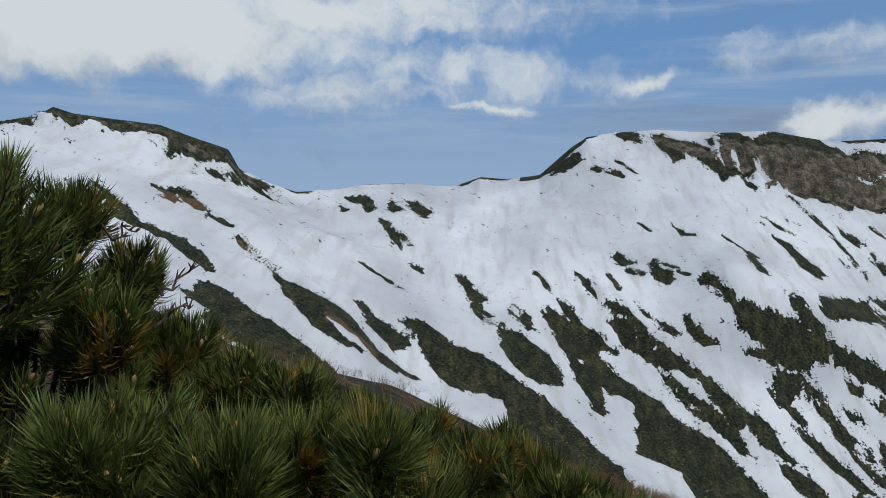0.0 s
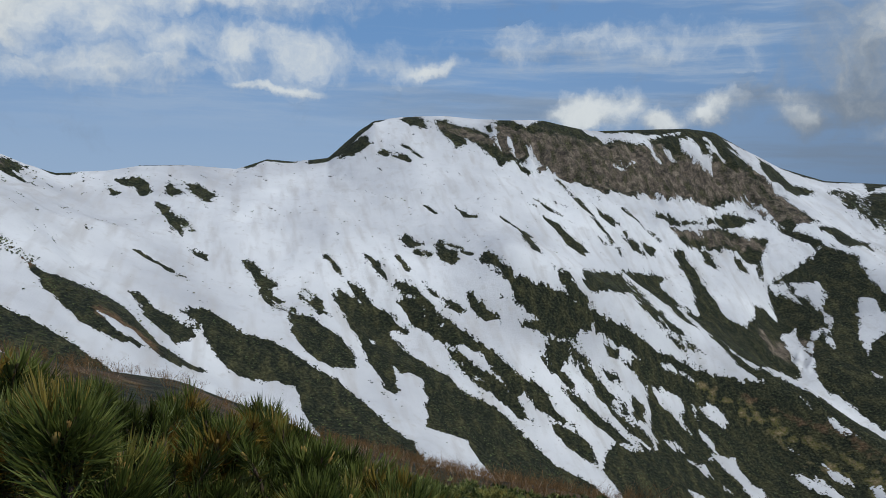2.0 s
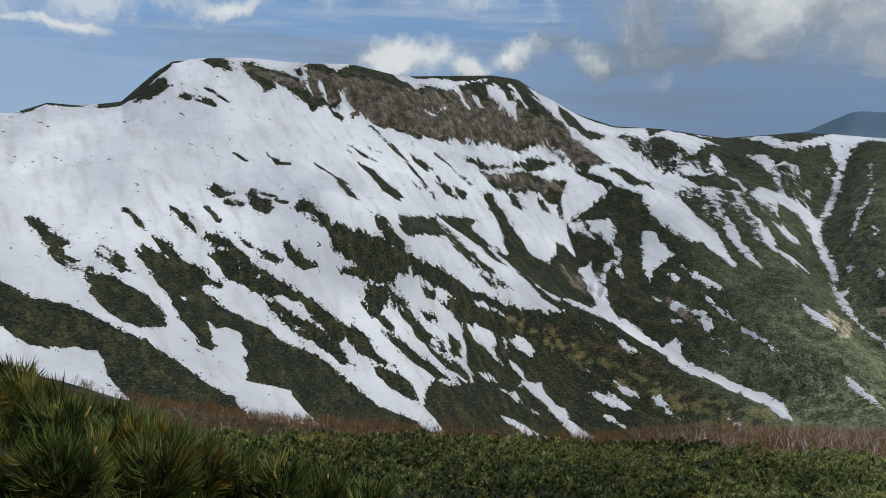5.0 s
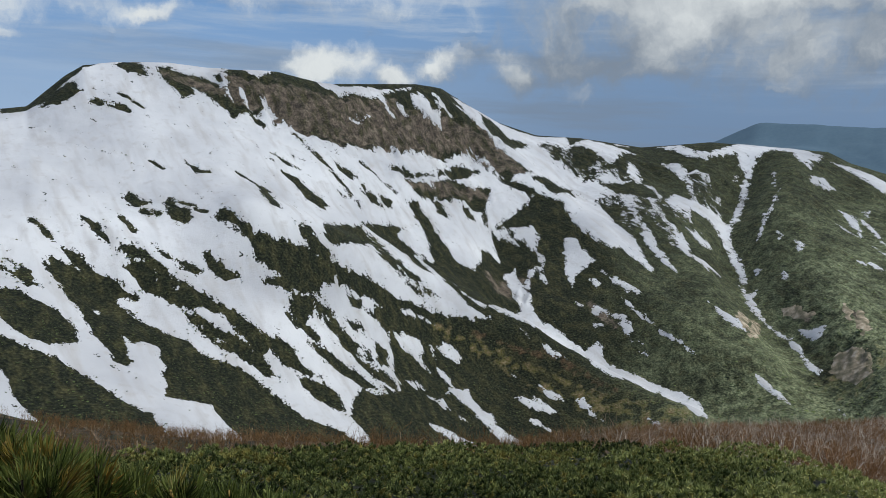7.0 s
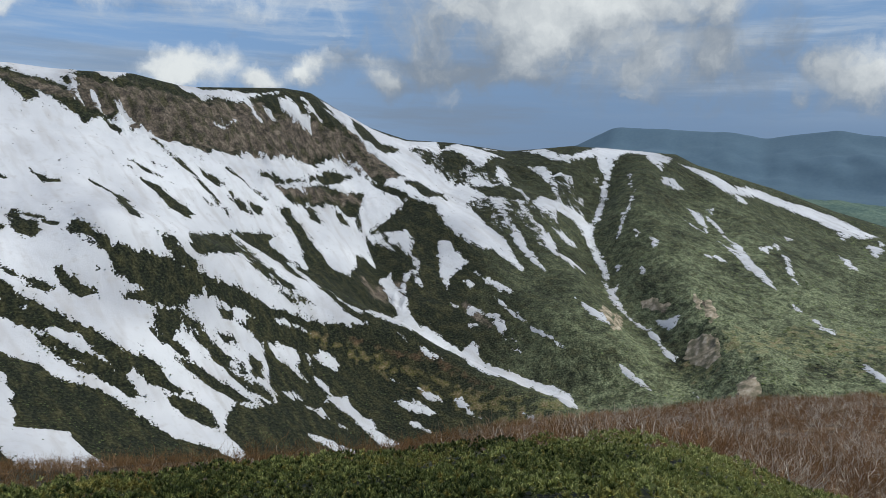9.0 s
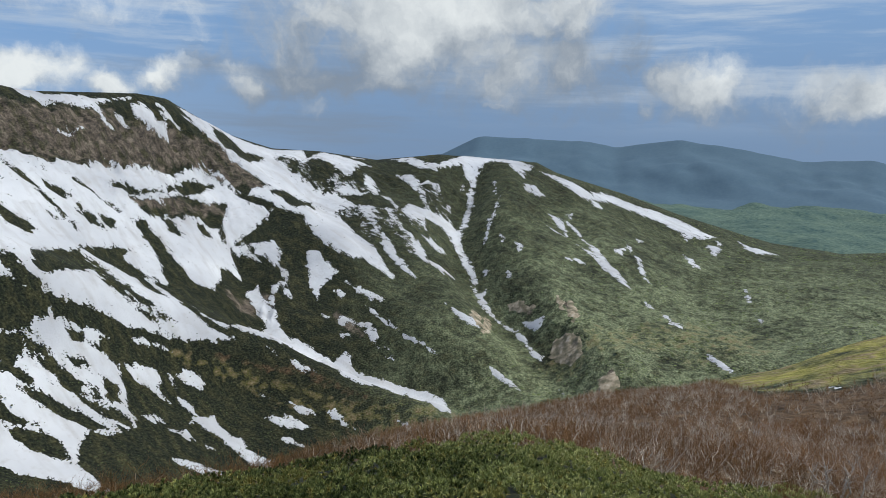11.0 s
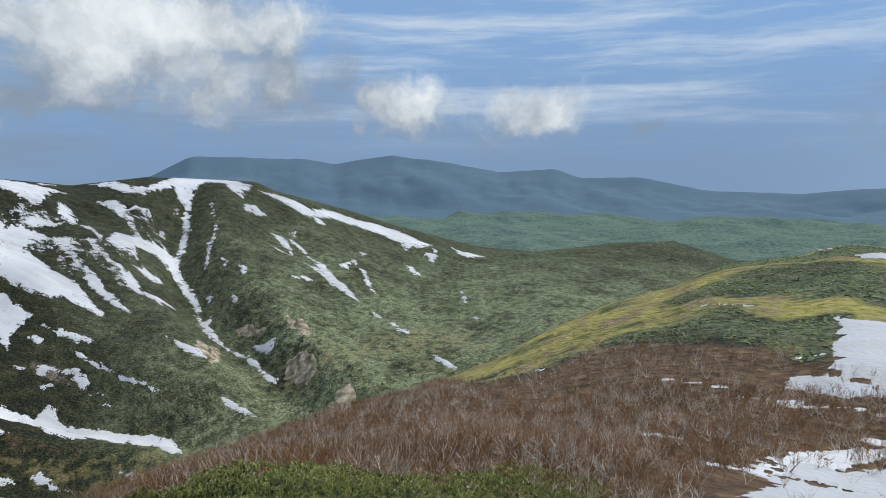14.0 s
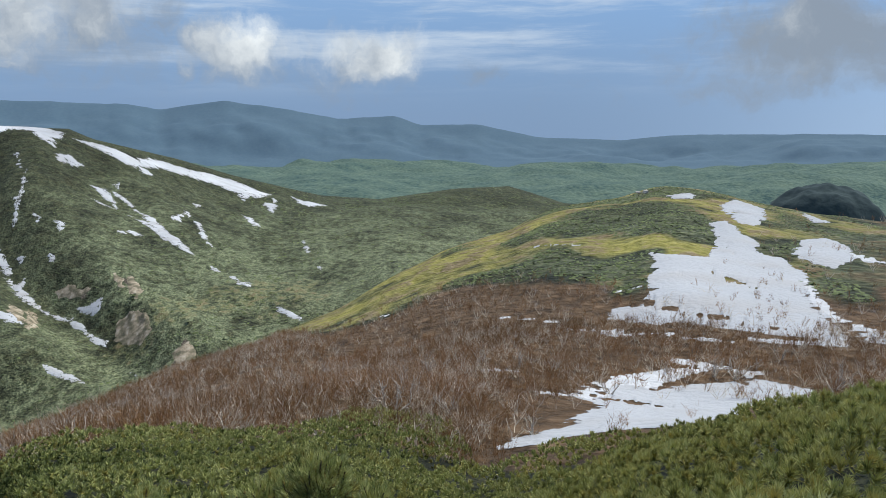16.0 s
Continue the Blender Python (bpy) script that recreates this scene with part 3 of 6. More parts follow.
zone("mat", 1, [(120, -13.2, 5.1), (111.9, -22.4, 9.5), (106, -31.8, 11.1), (111, -37.9, 4.1)])
zone("mat", 0.9, [(220, -50.9, 10.1), (210, -77.8, 17.5), (197, -79.5, 7.8)])
zone("mat", 0.9, [(117.9, -61, 7), (115.9, -65, 6.7)])
zone("mat", 0.8, [(84.6, -26.9, 1.4), (89.1, -30.5, 1.9)])
zone("mat", 0.8, [(91.9, -58.3, 3.5), (78, -53.8, 4.1)])


def zones(x, y):
    """What covers the ground: red rock, green bare brown scrub, blue pale grass, alpha fresh leafy green; none of them: dark green scrub."""
    r, b = np.hypot(x, y), np.degrees(np.arctan2(x, y))
    b = np.where(b < -90, b + 360, b)
    R, _ = knots(b)
    out = np.zeros((*x.shape, 4))
    out[..., 3] = np.clip((b - 49) / 20, 0, 1) * np.clip((r - R[..., BROW]) / 60, 0, 1) * np.clip(1.25 - 1.15 * (r - R[..., VALLEY]) / (R[..., TOP] - R[..., VALLEY]), 0.25, 1)
    wob = rough(x, y, 30, 3, 41)
    out[..., 1] = 0.85 * np.clip((r - R[..., MAT_K]) / 3, 0, 1) * np.clip((R[..., BROW] + 25 + 14 * wob - r) / 14, 0, 1)
    out[..., 1] *= 0.55 + 0.45 * np.clip((b - 48) / 16, 0, 1)
    # beyond this line the brown thicket gives way to knoll grass with sunlight painted into its gold
    gold = np.clip((r - np.interp(b, [q[0] for q in GOLD], [q[1] for q in GOLD]) + 9 * wob) / 12, 0, 1) * np.clip((b - 74) / 4, 0, 1) * np.clip((R[..., BROW] + 60 - r) / 20, 0, 1)
    out[..., 1] *= 1 - gold * np.clip((135 - b) / 20, 0.45, 1)
    out[..., 2] = (0.68 + 0.34 * rough(x, y, 14, 3, 43)) * gold * np.clip((128 - b) / 12, 0.35, 1)
    out[..., 3] = np.maximum(out[..., 3], 0.5 * gold)
    for kind, amount, line in ZONES:
        p = np.array(line)
        m = p[:, 2].max() * 2 + 5
        near = (x > p[:, 0].min() - m) & (x < p[:, 0].max() + m) & (y > p[:, 1].min() - m) & (y < p[:, 1].max() + m)
        if not near.any():
            continue
        d, w = near_line(x[near], y[near], line)
        w = np.maximum(w[..., 0], 0.5)
        f = np.clip(1.35 - d / w + 0.35 * wob[near], 0, 1) * amount
        if kind == "mat":
            out[near, 1] *= 1 - f
            out[near, 2] *= 1 - f
        else:
            c = ("rock", "brown", "grass").index(kind)
            for k in range(3):
                out[near, k] *= 1 - f
            out[near, c] = np.maximum(out[near, c], f)
    return out


# ---- the mountain ground ----
bearings = np.concatenate([np.arange(-37, 135, 0.165), np.arange(135, 322.0, 3.0), [323.0]])
STEPS = (22, 34, 40, 18, 104, 74, 8, 8)
gx, gy = fan(bearings, STEPS)
gz = ground(gx, gy)
ob = sheet("ground", np.stack([gx, gy, gz], -1).reshape(-1, 3), grid_faces(*gx.shape), SLOPE, zones(gx, gy).reshape(-1, 4))
tagged(ob, "steep mountain slopes with dwarf scrub, grass and bare rock", "mountain slope", kind="structure")

# ---- country beyond ----
fb = np.arange(30, 150.1, 0.35)
fr = np.concatenate([np.linspace(1500, 3500, 130)])
bx, by = fr[None] * np.sin(np.radians(fb))[:, None], fr[None] * np.cos(np.radians(fb))[:, None]
lift = np.interp(fr, [1500, 1900, 2600, 3500], [-215, -175, -165, -185])
bz = lift[None] + 75 * rough(bx, by, 620, 4, 21) + 6 * rough(bx, by, 60, 3, 22) - np.clip((fb[:, None] - 85) / 25, 0, 1) * 25
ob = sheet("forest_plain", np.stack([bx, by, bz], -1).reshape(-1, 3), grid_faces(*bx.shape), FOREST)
tagged(ob, "low rolling hills of dense green forest beyond the ridge", "forest", kind="structure")

fb = np.arange(28, 160.1, 0.2)
_, top = along(FAR_RANGE + [(0, 4300, -80), (220, 4300, -80)], fb)
top = np.convolve(np.pad(top, 3, "edge"), [0.08, 0.14, 0.18, 0.2, 0.18, 0.14, 0.08], "valid") + 5 * rough(fb * 40, 0 * fb, 60, 3, 33)
s = np.linspace(0, 1, 60)
fr = 3300 + 1500 * s
rise = np.where(s < 0.667, (s / 0.667) ** 1.25, 1 - (s - 0.667) * 1.2)
bx, by = fr[None] * np.sin(np.radians(fb))[:, None], fr[None] * np.cos(np.radians(fb))[:, None]
bz = -215 + (top[:, None] + 215) * rise[None] + 70 * (np.sin(np.clip(s / 0.667, 0, 1) * math.pi) ** 1.5)[None] * rough(bx, by, 420, 4, 31)
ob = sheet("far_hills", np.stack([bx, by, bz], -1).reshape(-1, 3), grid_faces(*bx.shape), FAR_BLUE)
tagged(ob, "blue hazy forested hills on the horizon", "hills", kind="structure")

rng = np.random.default_rng(7)

# ---- snow: fields, drifts in the gullies, and the bare places between them ----
SNOWS = []


def field(outline):
    SNOWS.append(("field", outline))


def scrub(outline):
    """Open ground inside the snow."""
    SNOWS.append(("scrub", outline))


def scar(outline):
    """A landslip of bare pale earth."""
    SNOWS.append(("scar", outline))


def thin(line):
    SNOWS.append(("thin", line))


def remains(line):
    SNOWS.append(("remains", line))


field([(-304, 445), (-285, 459), (-288, 504), (-222, 588), (-194, 624), (-181, 639), (-160, 662), (-132, 690), (-105, 713), (-76, 732), (-38, 752), (8, 771), (33, 778), (58, 784), (108, 788), (133, 786), (163, 782), (194, 777), (208, 776), (235, 773), (293, 769), (277, 723), (270, 733), (270, 718), (284, 702), (294, 690), (310, 693), (305, 675), (315, 670), (328, 684), (346, 674), (361, 665), (403, 668), (448, 681), (480, 682), (512, 680), (541, 684), (569, 686), (579, 675), (586, 650), (588, 632), (605, 605)])
field([(454, 679), (480, 682), (512, 680), (541, 684), (569, 686), (579, 675), (586, 650), (588, 632), (605, 605), (581, 619), (584, 633), (567, 628), (540, 612), (526, 597), (522, 575), (514, 558), (507, 572), (492, 570), (484, 556), (458, 538), (443, 542), (439, 554), (423, 567), (409, 539), (398, 552), (400, 531), (394, 500), (400, 475), (414, 460), (397, 463), (379, 472), (354, 481), (330, 488), (310, 493), (284, 494), (259, 496), (249, 514), (327, 625), (401, 664)])
field([(318, 682), (328, 684), (346, 674), (361, 665), (403, 668), (472, 682), (413, 615), (321, 530), (279, 495), (252, 501), (213, 507), (175, 587), (235, 648)])
field([(264, 490), (273, 491), (273, 484), (305, 484), (310, 479), (293, 473), (308, 463), (293, 432), (290, 417), (264, 411), (252, 414), (238, 401), (230, 390), (232, 372), (237, 356), (155, 334), (96, 335), (26, 321), (27, 415), (50, 628), (141, 620), (210, 501), (248, 492)])
field([(102, 742), (84, 482), (75, 341), (29, 310), (-18.2, 266.8), (-67, 308), (-103, 286), (-115.1, 266.9), (-133, 284), (-155.8, 247.9), (-171, 247), (-304, 445), (-285, 459), (-288, 504), (-223, 588), (-169, 596), (-99, 707), (8, 752)])
field([(599, 768), (676, 793), (731, 767), (812, 752), (783, 714), (839, 732), (857, 692), (863, 654), (814, 606), (784, 564), (762, 538), (791, 551), (805, 543), (808, 535), (839, 555), (846, 578), (863, 612), (876, 596), (866, 570), (874, 549), (868, 538), (850, 521), (859, 515), (829, 502), (815, 483), (816, 472), (781, 451), (764, 431), (762, 440), (774, 454), (794, 483), (788, 501), (776, 506), (749, 483), (752, 461), (744, 448), (722, 453), (728, 468), (724, 481)])
field([(770, 544), (808, 535), (778, 506), (724, 481), (704, 459), (685, 438), (694, 419), (698, 409), (673, 412), (674, 438), (685, 469), (703, 501), (672, 478), (660, 457), (652, 444), (636, 423), (644, 448), (663, 478), (682, 514), (669, 511), (653, 482), (629, 448), (620, 436), (623, 462), (625, 487), (613, 489), (609, 514), (610, 545), (621, 578), (609, 604), (605, 625), (598, 638), (606, 642), (628, 635), (628, 656), (625, 685), (614, 696), (606, 710), (604, 732), (591, 746), (634, 743), (690, 746), (782, 724), (744, 569)])
scrub([(-288, 504), (-288, 504), (-279, 516), (-267, 532), (-248, 556), (-228, 582), (-215, 597), (-200, 543), (-212, 540), (-219, 530), (-228, 523), (-238, 515), (-253, 504), (-260, 480)])
scrub([(-243, 562), (-238, 569), (-220, 592), (-200, 616), (-191, 627), (-179, 641), (-168, 601), (-164, 633), (-154, 638), (-148, 587), (-136, 587), (-144, 578), (-158, 576), (-172, 577), (-178, 571), (-186, 547), (-194, 543), (-200, 535), (-202, 523), (-211, 543), (-219, 545), (-223, 531), (-230, 531)])
scrub([(-287, 505), (-272, 472), (-287, 463), (-295, 432), (-317, 465), (-301, 486)])
scrub([(-157, 666), (-145, 678), (-128, 694), (-127, 662), (-139, 651)])
scrub([(-108, 711), (-86, 726), (-49, 747), (8, 771), (17, 774), (8, 764), (-48, 733), (-79, 716)])
scrub([(11, 772), (33, 778), (58, 784), (79, 777), (55, 752), (38, 758), (17, 740)])
scrub([(83, 788), (107, 788), (112, 788), (132, 786), (149, 784), (174, 780), (158, 764), (144, 754), (133, 747), (127, 742), (137, 741), (138, 722), (131, 719), (119, 716), (101, 749), (79, 746)])
scrub([(179, 756), (193, 777), (199, 762), (203, 738), (199, 730), (192, 736), (187, 740), (182, 748)])
scrub([(217, 747), (226, 746), (242, 735), (255, 732), (267, 724), (269, 708), (286, 705), (292, 692), (294, 674), (287, 680), (284, 690), (267, 685), (259, 696), (249, 714), (240, 717), (240, 710), (226, 704), (217, 718), (213, 730)])
scrub([(139, 584), (143, 589), (148, 587), (152, 580), (157, 574), (151, 572), (145, 571), (140, 579)])
scrub([(167, 572), (171, 567), (172, 559), (179, 550), (178, 544), (171, 538), (167, 547), (166, 557)])
scrub([(246, 582), (253, 580), (254, 563), (247, 532), (239, 535), (242, 562)])
scrub([(287, 617), (301, 610), (309, 592), (315, 581), (306, 572), (296, 584), (292, 602)])
scrub([(357, 641), (359, 633), (369, 633), (374, 624), (363, 625), (355, 631)])
scrub([(374, 619), (376, 611), (384, 606), (384, 596), (375, 600), (371, 608)])
scrub([(391, 609), (402, 609), (395, 597), (390, 601)])
scrub([(287, 535), (311, 553), (343, 567), (340, 547), (324, 526), (295, 514), (280, 509), (276, 512)])
scrub([(251, 517), (263, 517), (266, 509), (274, 503), (280, 496), (260, 498), (256, 504), (253, 510)])
scrub([(212, 506), (225, 504), (247, 501), (260, 498), (279, 494), (306, 495), (313, 490), (297, 490), (290, 495), (274, 491), (266, 485), (259, 485), (255, 481), (241, 479), (223, 480), (210, 482), (210, 486), (225, 486), (222, 488), (211, 493), (208, 497)])
scrub([(346, 571), (375, 578), (396, 577), (381, 566), (392, 557), (391, 534), (387, 511), (383, 522), (379, 544), (366, 554), (355, 566)])
scrub([(433, 605), (439, 600), (441, 585), (442, 563), (438, 547), (424, 559), (424, 578)])
scrub([(426, 613), (438, 610), (443, 597), (442, 582), (442, 571), (429, 579), (424, 597)])
scrub([(460, 619), (476, 619), (471, 601), (463, 605)])
scrub([(426, 647), (450, 655), (463, 646), (495, 657), (516, 668), (545, 672), (566, 665), (546, 657), (520, 657), (513, 659), (487, 646), (462, 644), (437, 646)])
scrub([(438, 633), (460, 636), (480, 636), (521, 658), (532, 648), (539, 637), (564, 640), (539, 616), (524, 612), (511, 623), (496, 625), (469, 621), (448, 619)])
scrub([(503, 618), (512, 614), (512, 602), (501, 604)])
scrub([(339, 602), (348, 597), (342, 597)])
scrub([(74, 517), (79, 519), (87, 516), (93, 514), (100, 507), (108, 505), (116, 500), (124, 488), (114, 491), (111, 491), (114, 481), (122, 465), (130, 457), (142, 450), (146, 439), (161, 430), (172, 422), (187, 403), (195, 388), (213, 375), (236, 352), (148, 319), (141, 375), (139, 383), (138, 392), (120, 393), (113, 395), (122, 427), (122, 440), (115, 445), (108, 443), (104, 449), (102, 439), (102, 426), (99, 421), (94, 426), (93, 438), (89, 450), (89, 462)])
scrub([(74, 517), (86, 512), (99, 493), (94, 476), (89, 462), (95, 483), (92, 493), (80, 497), (75, 500)])
scrub([(86, 529), (92, 529), (98, 520), (105, 511), (111, 503), (102, 505), (96, 510), (89, 519)])
scrub([(76, 550), (79, 549), (83, 540), (84, 532), (81, 534), (78, 541)])
scrub([(102, 557), (109, 553), (115, 541), (118, 528), (116, 525), (112, 536), (105, 548)])
scrub([(55, 495), (59, 498), (64, 491), (68, 488), (60, 487)])
scrub([(40, 484), (52, 484), (63, 474), (74, 470), (79, 455), (78, 444), (65, 436), (54, 436), (44, 445), (39, 456)])
scrub([(-26, 447), (-22, 456), (-9, 457), (5, 446), (23, 443), (40, 434), (53, 426), (72, 412), (85, 387), (98, 369), (100, 344), (58, 327), (48, 357), (39, 393), (38, 411), (21, 411), (5, 408), (-2, 414), (-9, 425), (-14, 433), (-16, 443), (-21, 445)])
scrub([(12, 547), (18, 548), (25, 534), (34, 522), (32, 517), (22, 520), (16, 533)])
scrub([(-100, 410), (-87, 404), (-74, 409), (-60, 420), (-50, 414), (-43, 402), (-35, 393), (-12, 400), (-26, 379), (-37, 379), (-47, 387), (-55, 385), (-63, 385), (-54, 376), (-38, 378), (-47, 369), (-58, 367), (-68, 369), (-80, 380), (-89, 390)])
scrub([(-55, 450), (-49, 453), (-43, 443), (-34, 438), (-29, 434), (-22, 433), (-19, 428), (-25, 420), (-28, 409), (-38, 421), (-45, 426), (-48, 440)])
scrub([(-128, 341), (-120, 342), (-126, 361), (-123, 371), (-114, 369), (-101, 357), (-90, 353), (-79, 351), (-54, 340), (-38, 330), (-67, 308), (-91, 313), (-112, 322), (-109, 334), (-119, 332)])
scrub([(-185, 399), (-170, 401), (-161, 405), (-148, 406), (-137, 400), (-124, 386), (-127, 380), (-135, 383), (-143, 386), (-155, 396), (-167, 394), (-182, 391)])
scrub([(-210, 425), (-203, 423), (-191, 415), (-169, 399), (-174, 394), (-191, 407)])
scrub([(-185, 461), (-180, 471), (-169, 457), (-170, 449), (-178, 451)])
scrub([(-177, 469), (-170, 475), (-160, 463), (-152, 456), (-158, 453), (-169, 462)])
scrub([(-94, 646), (-85, 634), (-89, 629)])
scrub([(-92, 663), (-75, 676), (-67, 669), (-61, 648), (-69, 639), (-78, 655), (-86, 653)])
scrub([(-52, 666), (-49, 679), (-37, 657), (-48, 651)])
scrub([(-37, 677), (-24, 679), (-12, 667), (-16, 645), (-26, 655)])
scrub([(-56, 629), (-48, 623), (-40, 599), (-33, 583), (-34, 570), (-43, 586), (-50, 601)])
scrub([(-27, 554), (-15, 548), (-15, 542), (-22, 546)])
scrub([(-37, 498), (-29, 497), (-33, 490)])
scrub([(144, 496), (153, 492), (161, 483), (176, 469), (184, 460), (192, 448), (205, 442), (212, 438), (212, 429), (223, 420), (214, 422), (205, 425), (199, 430), (193, 436), (188, 432), (192, 423), (195, 417), (185, 425), (181, 434), (180, 444), (173, 457), (170, 464), (158, 470), (153, 470), (147, 474), (138, 481), (133, 489), (127, 493), (124, 502), (119, 512), (127, 507), (132, 499), (144, 490), (148, 487)])
scrub([(147, 471), (153, 465), (155, 458), (150, 465)])
scrub([(157, 460), (163, 456), (168, 451), (158, 452)])
scrub([(155, 450), (166, 443), (178, 436), (185, 431), (176, 431), (168, 439)])
scrub([(180, 430), (188, 427), (195, 419), (183, 421)])
scrub([(142, 521), (151, 511), (161, 504), (167, 497), (164, 494), (156, 501), (147, 510)])
scrub([(174, 509), (180, 506), (187, 496), (193, 491), (194, 487), (183, 487), (178, 491), (175, 497)])
scrub([(122, 525), (131, 521), (137, 509), (129, 513)])
scrub([(227, 476), (236, 478), (244, 475), (241, 464), (227, 460), (226, 467)])
scrub([(226, 445), (240, 440), (256, 429), (270, 415), (254, 417), (242, 428), (232, 434)])
scrub([(206, 420), (219, 417), (229, 409), (230, 400), (224, 393), (214, 401), (207, 412)])
scrub([(280, 478), (292, 481), (292, 476), (279, 473)])
scrub([(270, 465), (283, 466), (285, 460), (272, 460)])
scrub([(288, 457), (294, 449), (291, 436), (283, 439)])
scrub([(661, 776), (680, 772), (682, 738), (707, 727), (647, 694), (630, 697), (636, 733)])
scrub([(742, 635), (738, 610), (753, 594), (771, 581), (775, 566), (758, 538), (739, 555), (731, 580), (729, 597)])
scrub([(843, 665), (868, 653), (826, 615), (793, 568), (780, 577), (813, 620), (812, 631), (769, 606), (788, 634)])
scrub([(761, 536), (815, 584), (852, 601), (847, 574), (829, 547), (804, 525), (802, 541), (812, 553), (775, 537)])
scrub([(775, 710), (793, 701), (786, 665), (755, 653), (737, 665)])
scrub([(625, 627), (636, 623), (687, 647), (697, 631), (684, 611), (630, 588), (623, 605)])
scrub([(701, 586), (698, 561), (682, 530), (669, 507), (667, 522), (688, 561)])
scrub([(713, 535), (710, 515), (695, 489), (673, 459), (679, 479), (693, 506)])
scrub([(747, 531), (743, 508), (730, 486), (724, 465), (715, 475), (724, 502)])
scrub([(839, 544), (828, 525), (811, 509), (810, 519)])
thin([(774, 663, 8.9), (773, 625, 8.7), (769, 598, 7.0)])
thin([(752, 522, 9.5), (738, 484, 8.4), (751, 464, 5.6)])
thin([(732, 541, 8.7), (705, 495, 6.8), (677, 455, 3.9)])
thin([(712, 577, 10.2), (694, 536, 7.7), (678, 506, 4.7)])
thin([(856, 550, 8.9), (843, 523, 8.7), (823, 500, 6.9)])
thin([(746, 717, 9.9), (740, 673, 11.1), (741, 642, 10.9)])
thin([(249, 475, 6.0), (258, 456, 6.7), (272, 438, 6.6), (280, 420, 4.8)])
thin([(340, 547, 7.2), (344, 511, 6.9), (367, 490, 4.4)])
thin([(126, 521, 4.3), (133, 506, 5.0), (145, 492, 3.3)])
thin([(153, 461, 3.9), (167, 446, 4.5), (180, 430, 3.0)])
thin([(147, 705, 2.6), (159, 697, 2.5), (171, 689, 2.2)])
thin([(169, 710, 1.4), (178, 698, 1.7), (185, 689, 0.8)])
thin([(157, 622, 1.0), (162, 615, 1.0)])
thin([(170, 621, 1.0), (178, 609, 1.0)])
thin([(196, 614, 1.3), (202, 597, 1.8), (211, 595, 1.0)])
thin([(286, 638, 1.7), (299, 629, 2.2), (308, 624, 1.7)])
thin([(235, 596, 1.5), (244, 581, 1.5)])
thin([(171, 573, 1.0), (182, 555, 1.4), (189, 542, 1.4)])
thin([(149, 564, 3.2), (158, 558, 3.2)])
thin([(130, 552, 1.8), (135, 536, 1.8)])
thin([(74, 551, 2.7), (80, 540, 2.2)])
thin([(53, 509, 2.9), (59, 501, 3.2)])
thin([(324, 669, 1.8), (337, 645, 2.3), (347, 616, 2.2), (356, 588, 2.2)])
thin([(-187, 461, 3.2), (-175, 471, 4.0), (-152, 456, 3.1)])
thin([(-175, 543, 3.6), (-164, 571, 3.8)])
thin([(-124, 433, 3.2), (-112, 419, 3.5), (-99, 412, 2.0)])
thin([(-148, 452, 3.0), (-136, 449, 3.0)])
thin([(-37, 600, 3.8), (-27, 583, 1.9)])
thin([(-59, 512, 1.6), (-37, 499, 1.6)])
thin([(22, 516, 3.3), (33, 491, 3.9), (40, 488, 2.3)])
thin([(50, 504, 2.8), (61, 495, 2.4)])
thin([(-16, 454, 2.9), (-22, 433, 2.8)])
thin([(435, 650, 3.1), (462, 623, 3.1)])
thin([(546, 635, 2.7), (524, 598, 2.5)])
thin([(390, 647, 1.8), (417, 621, 1.8)])
thin([(224, 464, 4.1), (235, 449, 3.2)])
field([(309, 768), (337, 767), (358, 767), (337, 754), (316, 736), (308, 739)])
field([(285, 717), (290, 715), (292, 705), (290, 694), (285, 703), (284, 711)])
field([(302, 706), (310, 707), (316, 698), (315, 688), (304, 691)])
field([(271, 759), (293, 769), (273, 711), (270, 731)])
field([(398, 768), (416, 769), (423, 753), (453, 753), (494, 753), (531, 758), (514, 751), (489, 746), (477, 740), (473, 721), (475, 707), (466, 710), (466, 729), (450, 735), (411, 732), (398, 743)])
field([(516, 743), (534, 749), (543, 731), (552, 722), (540, 709), (528, 714), (518, 713), (519, 722), (513, 730)])
field([(490, 734), (500, 731), (498, 717), (492, 722)])
field([(417, 715), (419, 707), (424, 701), (418, 706)])
field([(404, 706), (418, 702), (405, 696)])
field([(436, 711), (439, 702), (429, 702)])
field([(445, 688), (453, 683), (445, 685)])
field([(558, 755), (566, 731), (573, 727), (553, 728)])
field([(576, 692), (587, 675), (592, 645), (586, 661)])
field([(840, 724), (849, 718), (852, 704), (825, 697)])
field([(867, 710), (880, 689), (857, 692)])
field([(910, 659), (936, 639), (922, 601), (932, 580), (978, 581), (1011, 583), (1023, 554), (1052, 539), (1054, 502), (1045, 476), (1010, 464), (1008, 470), (979, 459), (982, 473), (1003, 501), (1005, 523), (980, 533), (961, 525), (949, 523), (926, 516), (900, 501), (856, 480), (825, 469), (811, 470), (840, 484), (893, 509), (934, 528), (945, 543), (961, 559), (944, 564), (909, 573), (901, 595), (908, 619)])
field([(814, 479), (819, 472), (782, 450), (764, 430), (747, 412), (726, 395), (707, 384), (707, 379), (722, 378), (702, 372), (690, 364), (674, 350), (657, 321), (643, 297), (620, 274), (609, 261), (600, 255), (610, 270), (629, 285), (647, 309), (664, 341), (679, 363), (693, 378), (731, 411), (763, 441), (778, 464), (803, 483)])
field([(898, 455), (873, 447), (832, 431), (809, 427), (780, 419), (809, 429), (838, 437), (873, 450)])
